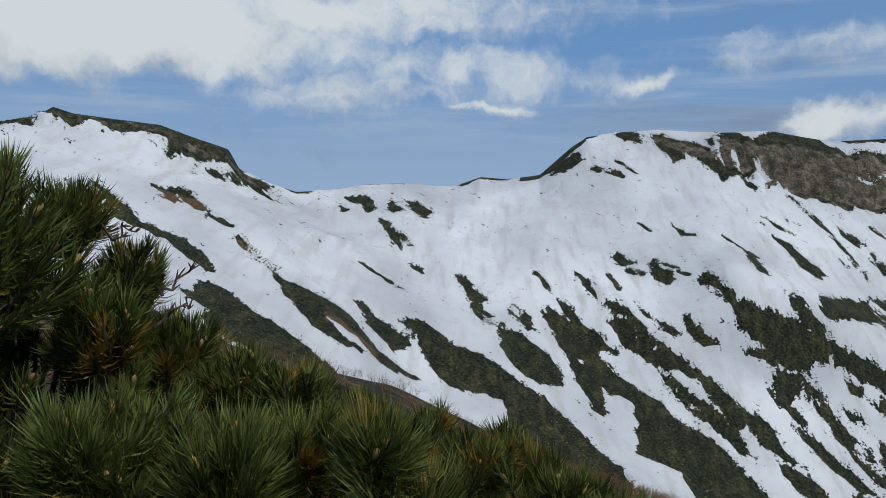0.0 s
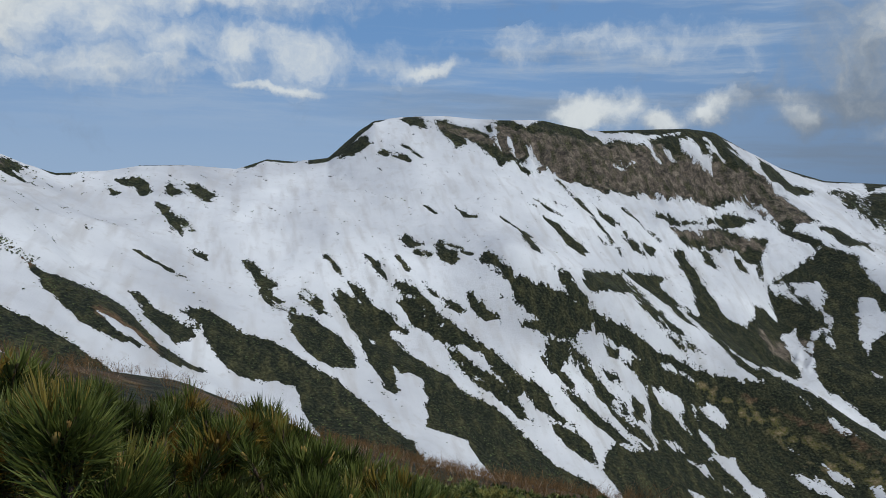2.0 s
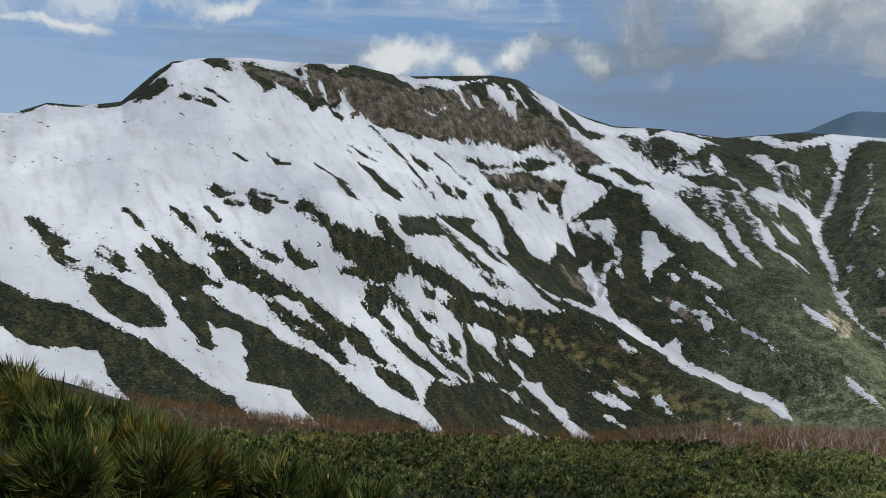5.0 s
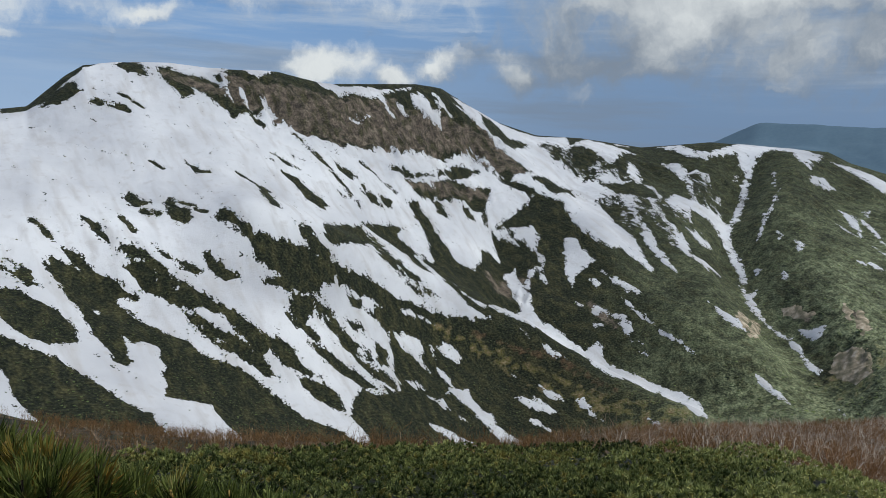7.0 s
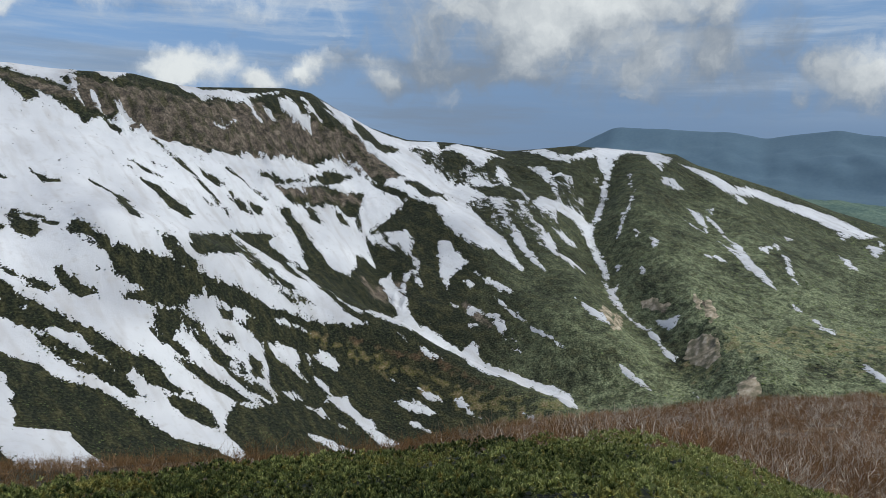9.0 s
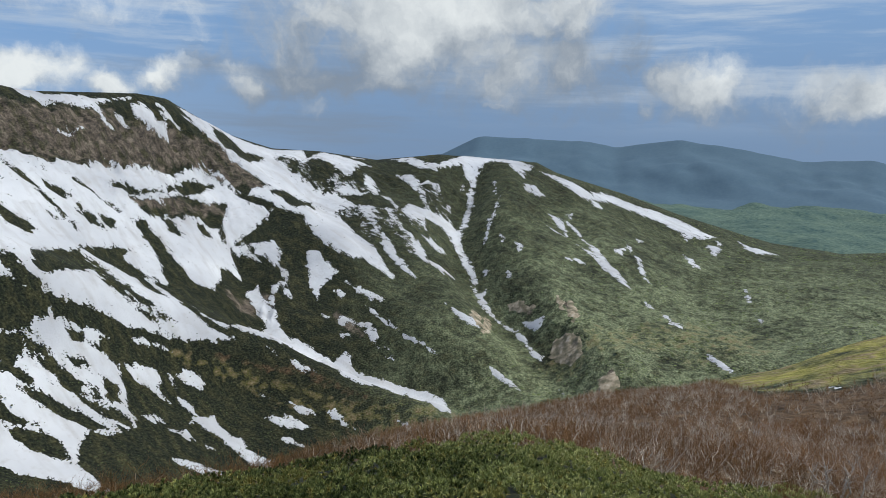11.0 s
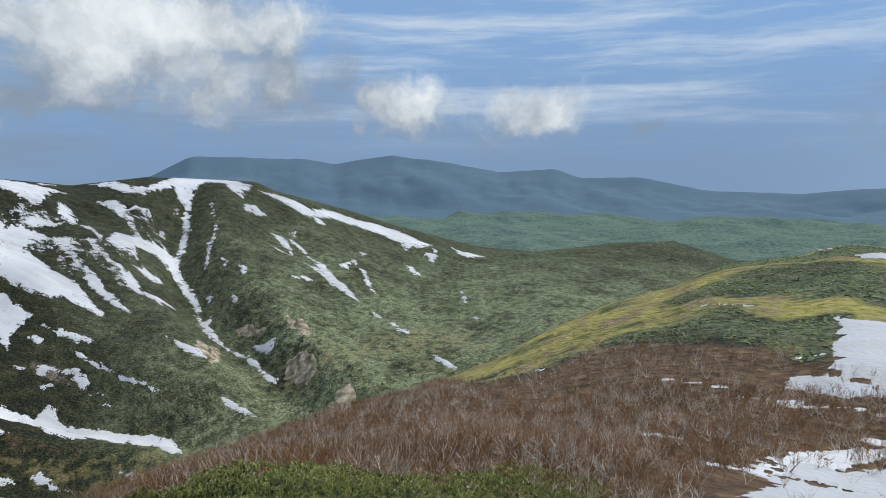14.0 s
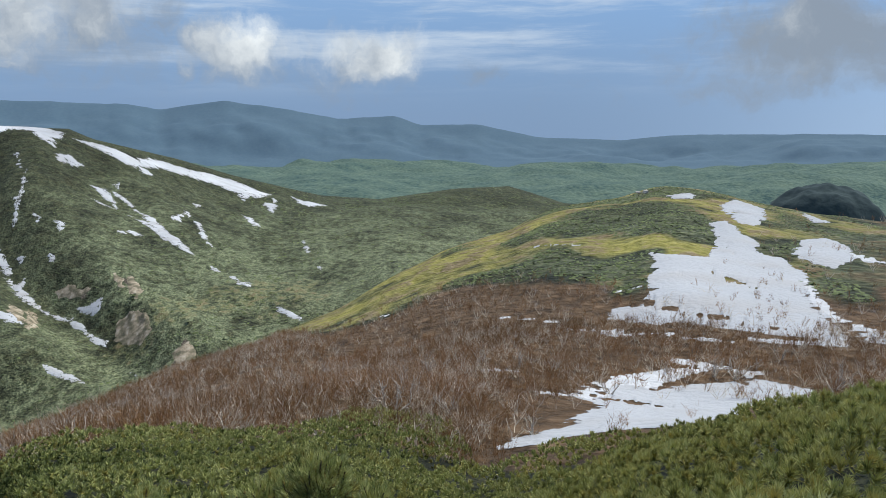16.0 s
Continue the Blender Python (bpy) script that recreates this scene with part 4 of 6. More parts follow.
field([(946, 495), (919, 475), (895, 463)])
field([(829, 440), (825, 432), (819, 433)])
field([(922, 536), (929, 530), (907, 526)])
field([(1034, 462), (1067, 449), (1075, 423), (1072, 388), (1110, 386), (1129, 356), (1169, 311), (1187, 279), (1177, 240), (1169, 215), (1122, 228), (1121, 262), (1123, 298), (1103, 329), (1085, 360), (1029, 377), (1035, 407), (1049, 441)])
field([(1044, 382), (1050, 364), (1028, 350), (1022, 365)])
field([(1112, 219), (1123, 198), (1048, 190), (1085, 206)])
field([(1124, 260), (1120, 239), (1101, 244)])
field([(959, 453), (979, 440), (973, 423), (953, 429), (948, 442)])
field([(926, 394), (932, 381), (920, 366), (890, 352), (906, 374)])
field([(888, 379), (883, 350), (880, 362)])
field([(951, 384), (968, 374), (948, 369)])
field([(933, 369), (924, 351), (885, 320), (869, 299), (844, 279), (816, 251), (782, 228), (796, 245), (820, 270), (841, 289), (866, 310), (900, 339), (916, 357)])
field([(867, 330), (861, 311), (850, 295), (826, 268), (796, 249), (823, 275), (848, 303)])
field([(800, 318), (819, 306), (814, 292), (805, 304)])
field([(897, 261), (898, 254), (855, 237), (825, 221), (844, 237), (866, 247)])
field([(1025, 231), (996, 211), (962, 190), (963, 201), (996, 219)])
field([(1195, 186), (1171, 162), (1176, 138), (1179, 127), (1138, 141), (1151, 167)])
field([(910, 129), (878, 119), (841, 111), (853, 118)])
field([(813, 105), (781, 92), (772, 92)])
field([(763, 208), (756, 197), (745, 190), (748, 201)])
field([(749, 190), (732, 173), (714, 154), (706, 156), (722, 173)])
field([(655, 125), (652, 118), (638, 105), (615, 90), (622, 100), (638, 114)])
field([(956, 291), (931, 274), (905, 270)])
field([(999, 292), (1001, 279), (974, 280)])
field([(881, 286), (920, 278), (878, 272)])
field([(1143, 207), (1138, 196), (1125, 202)])
field([(801, 407), (795, 394), (787, 395)])
field([(738, 364), (725, 349), (718, 351)])
field([(787, 379), (780, 365), (769, 364)])
field([(746, 402), (744, 390), (738, 392)])
field([(659, 305), (657, 291), (657, 281), (647, 279), (641, 283), (649, 291)])
field([(567, 439), (564, 419), (555, 392), (544, 358), (540, 331), (540, 342), (545, 371), (554, 397), (559, 423)])
field([(584, 477), (584, 449), (585, 439), (582, 424), (575, 426), (576, 443), (580, 464)])
field([(608, 368), (608, 353), (606, 333), (595, 322), (590, 326), (596, 343)])
field([(549, 286), (550, 274), (544, 259), (537, 248), (539, 262), (542, 278)])
field([(558, 222), (552, 213), (521, 194), (544, 209)])
field([(505, 544), (517, 545), (524, 547), (517, 536), (509, 512), (502, 498), (493, 484), (494, 468), (500, 458), (499, 443), (501, 424), (515, 421), (515, 412), (510, 410), (505, 396), (505, 381), (508, 364), (507, 344), (510, 325), (508, 309), (500, 295), (461, 271), (455, 276), (456, 288), (500, 339), (462, 337), (453, 353), (454, 375), (493, 431), (451, 427), (440, 443), (426, 463), (423, 472), (467, 500), (482, 494), (494, 517)])
field([(404, 502), (407, 484), (423, 470), (482, 497), (476, 495), (415, 469), (402, 485)])
field([(528, 592), (548, 590), (547, 572), (545, 564), (535, 580), (527, 586)])
field([(551, 586), (576, 574), (570, 557), (557, 548), (557, 534), (540, 519), (531, 505), (528, 513), (533, 524), (525, 522), (506, 505), (516, 523), (529, 532), (543, 529), (551, 546), (552, 561), (547, 575)])
field([(588, 538), (597, 532), (593, 514), (590, 494), (575, 494), (564, 496), (548, 486), (556, 503), (569, 518)])
field([(544, 454), (548, 446), (548, 435), (550, 416), (548, 410), (545, 422), (542, 437), (536, 442), (533, 449)])
field([(530, 446), (533, 428), (528, 425), (525, 436)])
field([(541, 419), (547, 409), (540, 401), (530, 394), (533, 405)])
field([(568, 480), (573, 467), (565, 468)])
field([(524, 383), (529, 372), (525, 372)])
field([(535, 473), (537, 461), (531, 463)])
field([(507, 472), (505, 465), (500, 462)])
field([(535, 390), (533, 383), (529, 384)])
field([(386, 397), (393, 394), (394, 382), (398, 375), (389, 370), (386, 381)])
field([(398, 387), (401, 367), (402, 360), (393, 368)])
field([(378, 370), (384, 365), (383, 344), (379, 357)])
field([(420, 365), (424, 358), (421, 344), (417, 328), (416, 336), (416, 351)])
field([(409, 393), (412, 381), (414, 366), (408, 377)])
field([(437, 419), (442, 405), (441, 393), (435, 405)])
field([(430, 441), (433, 434), (432, 426), (430, 432)])
field([(433, 307), (430, 293), (429, 281), (426, 288)])
field([(400, 420), (403, 407), (401, 413)])
field([(348, 458), (363, 458), (370, 451), (372, 443), (362, 440), (355, 448)])
field([(344, 460), (350, 459), (343, 444), (341, 449)])
field([(313, 464), (329, 465), (338, 460), (335, 452), (327, 448), (330, 436), (325, 442), (319, 450), (311, 455)])
field([(339, 444), (344, 433), (344, 421), (357, 419), (353, 413), (353, 400), (357, 391), (352, 378), (354, 362), (353, 347), (341, 345), (340, 359), (342, 377), (344, 397), (340, 406), (337, 417), (331, 417), (339, 422), (337, 435)])
field([(292, 390), (304, 387), (315, 374), (324, 357), (314, 360), (301, 370), (292, 382)])
field([(298, 428), (309, 428), (313, 420), (305, 421)])
field([(312, 414), (324, 411), (325, 399), (319, 403)])
field([(329, 400), (332, 387), (326, 391)])
field([(325, 481), (337, 481), (348, 476), (359, 470), (344, 474)])
field([(367, 464), (371, 462), (368, 461)])
field([(263, 441), (273, 441), (266, 436)])
field([(94, 481), (98, 479), (95, 475)])
# bare landslips
scar([(625, 256), (629, 245), (615, 226), (595, 214), (587, 221), (597, 240), (612, 253)])
scar([(552, 185), (559, 174), (547, 165), (532, 165), (532, 175)])
scar([(685, 278), (678, 266), (665, 263), (673, 274)])
scar([(689, 268), (677, 256), (657, 242), (645, 244), (667, 259)])
scar([(663, 351), (657, 340), (599, 311), (593, 316)])
scar([(627, 345), (645, 344), (598, 321), (596, 325)])
scar([(688, 339), (686, 321), (672, 297), (670, 307), (679, 331)])
scar([(538, 185), (527, 174), (522, 176)])
scar([(608, 340), (641, 350), (623, 334), (594, 323)])
# snow about the knoll and the saddle
field([(141.9, -63.2), (147.6, -69.4), (135.0, -66.7), (126.1, -65.6), (112.9, -59.9), (110.6, -61.9), (104.5, -60.1), (98.6, -59.2), (88.1, -53.6), (77.7, -47.1), (65.0, -42.5), (57.7, -38.9), (56.8, -37.7), (60.3, -35.2), (64.0, -31.7), (68.3, -27.9), (68.3, -25.1), (75.4, -22.3), (79.1, -24.5), (77.8, -27.1), (80.4, -29.4), (87.3, -31.2), (100.3, -36.7), (112.4, -40.1), (107.9, -41.6), (106.1, -47.2), (118.3, -54.1)])
field([(197.4, -74.7), (200.5, -84.5), (188.6, -78.9), (189.3, -73.6)])
field([(183.8, -84.2), (195.6, -93.9), (186.7, -97.7), (169.7, -90.4), (146.4, -75.7), (144.6, -71.1), (166.0, -77.2)])
field([(195.0, -111.7), (158.8, -100.6), (161.3, -97.0)])
field([(130.0, -76.1), (136.0, -84.4), (122.6, -80.7), (107.0, -71.6), (100.8, -64.8), (105.6, -63.2), (112.9, -64.4)])
field([(30.5, -7.8), (35.1, -10.5), (43.9, -12.6), (48.7, -16.0), (46.3, -17.7), (47.1, -20.0), (46.7, -23.5), (44.1, -24.1), (41.4, -24.6), (39.0, -23.2), (36.4, -19.1), (21.0, -10.3), (21.6, -9.2), (23.8, -8.0), (23.5, -5.9), (23.1, -4.5), (22.1, -3.2), (23.0, -3.1), (25.4, -4.5), (26.2, -5.7), (27.2, -6.8)])
field([(48.1, -25.2), (44.7, -26.2), (42.6, -27.4), (37.1, -21.8), (39.3, -19.8)])
field([(62.3, -41.8), (59.5, -44.1), (52.4, -40.0), (55.2, -39.1)])
remains([(70.5, -17.5, 0.6), (68.4, -19.9, 0.9), (65.8, -22.5, 0.9), (60.3, -27.4, 0.7), (58.5, -34.2, 0.6), (55.6, -37.0, 0.5)])
remains([(48.6, -6.3, 0.5), (48.7, -8.4, 0.4)])
remains([(41.3, -8.7, 0.5), (41.7, -11.7, 1.1), (47.2, -15.6, 1.3), (51.0, -21.1, 0.9), (51.1, -23.8, 0.6)])
remains([(92.5, -54.8, 0.7), (70.2, -45.0, 0.6), (59.9, -43.4, 0.6)])
remains([(112.6, -74.1, 1.4), (103.2, -74.2, 1.3)])
remains([(86.0, -26.2, 0.4), (84.9, -29.4, 0.5)])
remains([(81.2, -10.6, 0.4), (74.4, -16.6, 0.4)])
remains([(53.9, -22.3, 0.6), (49.0, -25.9, 0.6)])
remains([(111.8, 3.9, 0.4), (109.8, 2.0, 0.4)])
remains([(139.1, -26.9, 0.5), (130.7, -32.8, 0.7)])
scrub([(119.5, -62.1), (113.0, -63.2), (110.8, -60.6), (113.9, -59.7)])
thin([(95.6, -43.4, 0.5), (89.8, -44.0, 0.8), (86.3, -44.5, 0.6)])
thin([(76.7, -28.0, 0.7), (70.1, -31.6, 0.7), (62.9, -36.7, 0.6)])
thin([(42.5, -12.6, 0.8), (41.0, -15.4, 0.7)])
thin([(170.1, -80.5, 1.2), (163.0, -82.7, 1.2)])


def inside(x, y, outline):
    p = np.array(outline)
    odd = np.zeros(x.shape, bool)
    for (x0, y0), (x1, y1) in zip(p, np.roll(p, -1, 0)):
        with np.errstate(divide="ignore", invalid="ignore"):
            odd ^= ((y0 > y) != (y1 > y)) & (x < (x1 - x0) * (y - y0) / (y1 - y0) + x0)
    return odd


def doubled(a):
    """A grid of values with a new one halfway between every two."""
    out = np.empty((a.shape[0] * 2 - 1, a.shape[1]))
    out[0::2], out[1::2] = a, (a[1:] + a[:-1]) / 2
    fine = np.empty((out.shape[0], a.shape[1] * 2 - 1))
    fine[:, 0::2], fine[:, 1::2] = out, (out[:, 1:] + out[:, :-1]) / 2
    return fine


def in_snow(x, y):
    """Whether a near place lies on open snow."""
    hit = np.zeros(x.shape, bool)
    for kind, line in SNOWS:
        p = np.array(line)
        if kind == "field" and np.hypot(p[:, 0], p[:, 1]).max() < 300:
            hit |= inside(x, y, line) & (grain(x, y, 3.0, 91) < 0.45)
        elif kind == "remains" and np.hypot(p[:, 0], p[:, 1]).max() < 300:
            d, w = near_line(x, y, line)
            hit |= (d < w[..., 0]) & (rng.random(x.shape) < 0.6)
    return hit


first_row, cols = STEPS[0] - 5, int((bearings < 135).sum())
last_row = sum(STEPS[:6]) + 3
sx, sy, sz = (doubled(a[:cols, first_row:last_row]) for a in (gx, gy, gz))
depth = np.full(sx.shape, -30.0)
owner = np.zeros(sx.shape, np.int32)
s_r = np.hypot(sx, sy)
size = np.clip(s_r / 600, 0.15, 1.9)
far = np.clip((s_r - 220) / 120, 0, 1)
# noise drawn out along the fall of the slope
east = np.clip((np.degrees(np.arctan2(sx, sy)) - 38) / 8, 0, 1)


def drawn(size, octaves, seed, gain, squeeze):
    """Noise drawn out down the slopes, one way in the west and another in the east."""
    out = 0
    for w, a in ((1 - east, radians(46)), (east, radians(-22))):
        out = out + w * rough(sx * math.cos(a) + sy * math.sin(a), (sx * math.sin(a) - sy * math.cos(a)) * squeeze, size, octaves, seed, gain)
    return out


speck = 1.9 * (far * drawn(4.5, 2, 51, 0.8, 0.4) + (1 - far) * rough(sx, sy, 0.8, 3, 52, 0.75))
edge = 2.8 * (far * drawn(26, 4, 61, 0.7, 0.4) + (1 - far) * rough(sx, sy, 3.5, 4, 62, 0.65))
sprinkle = np.zeros(sx.shape)
for k, (kind, line) in enumerate(SNOWS):
    p = np.array(line)
    m = 12 + (p[:, 2].max() * 1.6 if p.shape[1] > 2 else 0)
    near = (sx > p[:, 0].min() - m) & (sx < p[:, 0].max() + m) & (sy > p[:, 1].min() - m) & (sy < p[:, 1].max() + m)
    if not near.any():
        continue
    x, y = sx[near], sy[near]
    if kind in ("field", "scar"):
        d, _ = near_line(x, y, [*line, line[0]])
        value = np.where(inside(x, y, line), d, -d) + 0.5 * edge[near] * size[near] + 1.5 * speck[near] * size[near]
        better = value > depth[near]
        depth[near] = np.where(better, value, depth[near])
        owner[near] = np.where(better, k, owner[near])
        continue
    if kind == "scrub":
        d, _ = near_line(x, y, [*line, line[0]])
        value = np.where(inside(x, y, line), d, -d) + 0.6 * edge[near] * size[near] + 1.7 * speck[near] * size[near]
        depth[near] = np.minimum(depth[near], -value)
        continue
    d, w = near_line(x, y, line)
    w = np.maximum(w[..., 0], 0.25)
    if kind == "thin":
        soft = np.clip(1.6 - d / (1.3 * w), 0, 1)
        depth[near] = np.where(soft > 0, np.minimum(depth[near], 4.5 - soft * 4.5 + 3.5 * (speck[near] + 0.05)), depth[near])
        sprinkle[near] = np.maximum(sprinkle[near], 0.32 * soft)
    else:
        soft = np.clip(1.5 - d / w, 0, 1)
        value = np.where(soft > 0, (3.0 * (speck[near] - 0.05 + 0.9 * (soft - 0.5)) + 1.2 * (1 - far[near])) * np.maximum(size[near], 0.3), -30)
        better = value > depth[near]
        depth[near] = np.where(better, value, depth[near])
        owner[near] = np.where(better, k, owner[near])
# snow wears thin in patches all over the fields
depth = np.minimum(depth, 4.5 + 6 * (speck + 0.85)) + 0.35 * size
thick = np.clip(depth, -2.5, 3.0) * 0.22 * np.clip(s_r / 250, 0.2, 1)
thick = np.where(depth > 0, thick + 0.02, thick * 1.4)
cz = sz + thick

nb, nr = gx[:cols, first_row:last_row].shape
fr_ = sx.shape[1]
at = lambda i, j: i * fr_ + j
ci, cj = np.meshgrid(np.arange(nb - 1) * 2, np.arange(nr - 1) * 2, indexing="ij")
low = np.full(ci.shape, 99.0)
high = np.full(ci.shape, -99.0)
for a in range(3):
    for c in range(3):
        v = depth[ci + a, cj + c]
        low, high = np.minimum(low, v), np.maximum(high, v)
solid = low > 4.0
quads = [np.stack([at(ci, cj), at(ci + 2, cj), at(ci + 2, cj + 2), at(ci, cj + 2)], -1)[solid]]
for a in range(2):
    for c in range(2):
        i, j = ci + a, cj + c
        top = np.maximum(np.maximum(depth[i, j], depth[i + 1, j]), np.maximum(depth[i, j + 1], depth[i + 1, j + 1]))
        quads.append(np.stack([at(i, j), at(i + 1, j), at(i + 1, j + 1), at(i, j + 1)], -1)[~solid & (top > -0.4)])
quads = np.concatenate(quads)
whose = owner.ravel()[quads[:, 0]]
places = np.stack([sx, sy, cz], -1).reshape(-1, 3)
# how sound the snow is, and how much scrub breaks through it
sound = np.stack([np.clip((depth / np.maximum(size, 0.25) + 4.0) / 12.0, 0, 1), np.clip(sprinkle * 2.5, 0, 1), 0 * depth, 0 * depth + 1], -1).reshape(-1, 4)


def pieces_of(faces, count):
    """A number for each face: the piece of connected snow that it belongs to."""
    mark = np.arange(count)
    while True:
        low = mark[faces].min(1)
        new_mark = mark.copy()
        for k in range(4):
            np.minimum.at(new_mark, faces[:, k], low)
        new_mark = new_mark[new_mark]
        if (new_mark == mark).all():
            return mark[faces[:, 0]]
        mark = new_mark


crumbs = []
for k, (kind, line) in enumerate(SNOWS):
    mine = quads[whose == k]
    if kind not in ("field", "scar"):
        crumbs.append(mine)
        continue
    if len(mine) < 3:
        continue
    used, faces = np.unique(mine, return_inverse=True)
    faces = faces.reshape(-1, 4)
    piece = pieces_of(faces, len(used))
    for p, count in zip(*np.unique(piece, return_counts=True)):
        if count < 25:
            crumbs.append(mine[piece == p])
            continue
        u, fc = np.unique(faces[piece == p], return_inverse=True)
        close = np.hypot(*np.array(line).T[:2]).max() < 300
        if kind == "scar":
            ob = sheet("landslip", places[used[u]], fc.reshape(-1, 4), SCREE)
            tagged(ob, "pale landslip of bare earth and stones on the green slope", "landslip", kind="structure")
        elif count > 2500:
            ob = sheet("snow_field", places[used[u]], fc.reshape(-1, 4), NEAR_SNOW if close else SNOW, sound[used[u]])
            tagged(ob, "broad field of old wind-packed snow on the mountainside", "snow field", "snow on the mountain")
        else:
            ob = sheet("snow_patch", places[used[u]], fc.reshape(-1, 4), NEAR_SNOW if close else SNOW, sound[used[u]])
            tagged(ob, "long tongue of old snow lying in a mountain gully" if count > 700 else "small lingering patch of snow on the green slope",
                   "snow patch", "snow on the mountain")
crumbs = np.concatenate(crumbs)
used, faces = np.unique(crumbs, return_inverse=True)
tagged(sheet("snow_remains", places[used], faces.reshape(-1, 4), SNOW, sound[used]), "broken remains of snow among the scrub", "snow patch", kind="stuff")

# open ground of the far slopes for the scrub that grows there, and snow with scrub standing through it
row = np.arange(sx.shape[1])[None] + first_row * 2
face_rows = (row > sum(STEPS[:4]) * 2 + 6) & (row < sum(STEPS[:6]) * 2 - 4)
open_ground = (depth < -0.6) & face_rows
scrub_x, scrub_y, scrub_z = sx[open_ground], sy[open_ground], sz[open_ground]
sprinkle = np.maximum(sprinkle, 0.2 * np.exp(-np.maximum(depth, 0) / 1.6)) * (depth > -0.3) * (row > sum(STEPS[:1]) * 2 + 6) * (row < sum(STEPS[:6]) * 2 - 8)
sprinkle *= np.clip(0.5 + 1.6 * grain(sx, sy, 14, 66), 0.08, 1.6) * np.clip(s_r / 500, 0.15, 1)
chosen = rng.random(sx.shape) < sprinkle * 1.5
poke_x, poke_y, poke_z = sx[chosen], sy[chosen], cz[chosen]
poke_x, poke_y = (a + rng.normal(0, 0.9, len(a)) * np.clip(s_r[chosen] / 500, 0.1, 1) for a in (poke_x, poke_y))
del sx, sy, sz, s_r, speck, edge, depth, owner, thick, cz, low, high, quads, places

# ---- plants close by ----
def plant_material(name, stops, rough_value=0.6, tint=(0.2, 0.13, 0.03), glow=0.0):
    """Needles or leaves: colour along a ramp by chance and tone mark, dried where the plant's own mark says so."""
    m, n, l, bsdf = mat(name, rough_value)
    zone = n.new("ShaderNodeVertexColor")
    zone.layer_name = "zones"
    sep = n.new("ShaderNodeSeparateColor")
    l.new(zone.outputs["Color"], sep.inputs[0])
    island = n.new("ShaderNodeNewGeometry").outputs["Random Per Island"]
    fac = math_node(n, l, "ADD", math_node(n, l, "MULTIPLY", sep.outputs[1], 0.65), math_node(n, l, "MULTIPLY", island, 0.35))
    c = ramp(n, l, fac, stops)
    c = mixed(n, l, sep.outputs[0], c, tint)
    l.new(c, bsdf.inputs["Base Color"])
    if glow:
        thin_leaf, both = n.new("ShaderNodeBsdfTranslucent"), n.new("ShaderNodeMixShader")
        l.new(c, thin_leaf.inputs["Color"])
        both.inputs["Fac"].default_value = glow
        l.new(bsdf.outputs[0], both.inputs[1])
        l.new(thin_leaf.outputs[0], both.inputs[2])
        l.new(both.outputs[0], n["Material Output"].inputs["Surface"])
    return m


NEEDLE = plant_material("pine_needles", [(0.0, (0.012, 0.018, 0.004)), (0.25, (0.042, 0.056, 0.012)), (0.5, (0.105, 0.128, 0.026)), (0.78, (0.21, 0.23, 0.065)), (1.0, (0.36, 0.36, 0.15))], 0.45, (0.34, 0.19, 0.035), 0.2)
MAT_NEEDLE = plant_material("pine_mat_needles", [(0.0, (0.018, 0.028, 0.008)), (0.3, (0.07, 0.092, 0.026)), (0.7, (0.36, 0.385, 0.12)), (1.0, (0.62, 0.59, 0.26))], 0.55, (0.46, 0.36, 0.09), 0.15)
TWIG = plant_material("bare_birch_twigs", [(0.0, (0.11, 0.066, 0.022)), (0.5, (0.32, 0.17, 0.075)), (1.0, (0.52, 0.31, 0.16))], 0.8, (0.8, 0.7, 0.56), 0.2)
LEAF = plant_material("scrub_leaves", [(0.0, (0.022, 0.032, 0.013)), (0.35, (0.06, 0.075, 0.028)), (0.7, (0.14, 0.175, 0.06)), (1.0, (0.24, 0.28, 0.1))], 0.7, (0.17, 0.14, 0.07), 0.2)
bark, _n, _l, _b4 = mat("pine_bark", 0.9)
_l.new(ramp(_n, _l, noise_node(_n, _l, 60), [(0.3, (0.04, 0.028, 0.02)), (0.7, (0.13, 0.09, 0.065))]), _b4.inputs["Base Color"])
pale, _n, _l, _b4 = mat("birch_bark", 0.8)
_l.new(ramp(_n, _l, noise_node(_n, _l, 14), [(0.3, (0.36, 0.3, 0.24)), (0.6, (0.66, 0.59, 0.49)), (0.8, (0.78, 0.72, 0.63))]), _b4.inputs["Base Color"])
bud, _n, _l, _b4 = mat("pine_buds", 0.7)
_l.new(ramp(_n, _l, noise_node(_n, _l, 90), [(0.3, (0.22, 0.13, 0.04)), (0.7, (0.42, 0.29, 0.09))]), _b4.inputs["Base Color"])


def unit(v):
    return v / np.maximum(np.linalg.norm(v, axis=-1, keepdims=True), 1e-9)


def frames(axis, turn):
    """Rotations that take z to the axes, turned about them."""
    z = unit(axis)
    side = np.where(np.abs(z[:, 2:3]) > 0.95, [[1.0, 0, 0]], [[0, 0, 1.0]])
    x = unit(np.cross(side, z))
    y = np.cross(z, x)
    c, s = np.cos(turn)[:, None], np.sin(turn)[:, None]
    return np.stack([x * c + y * s, y * c - x * s, z], -1)


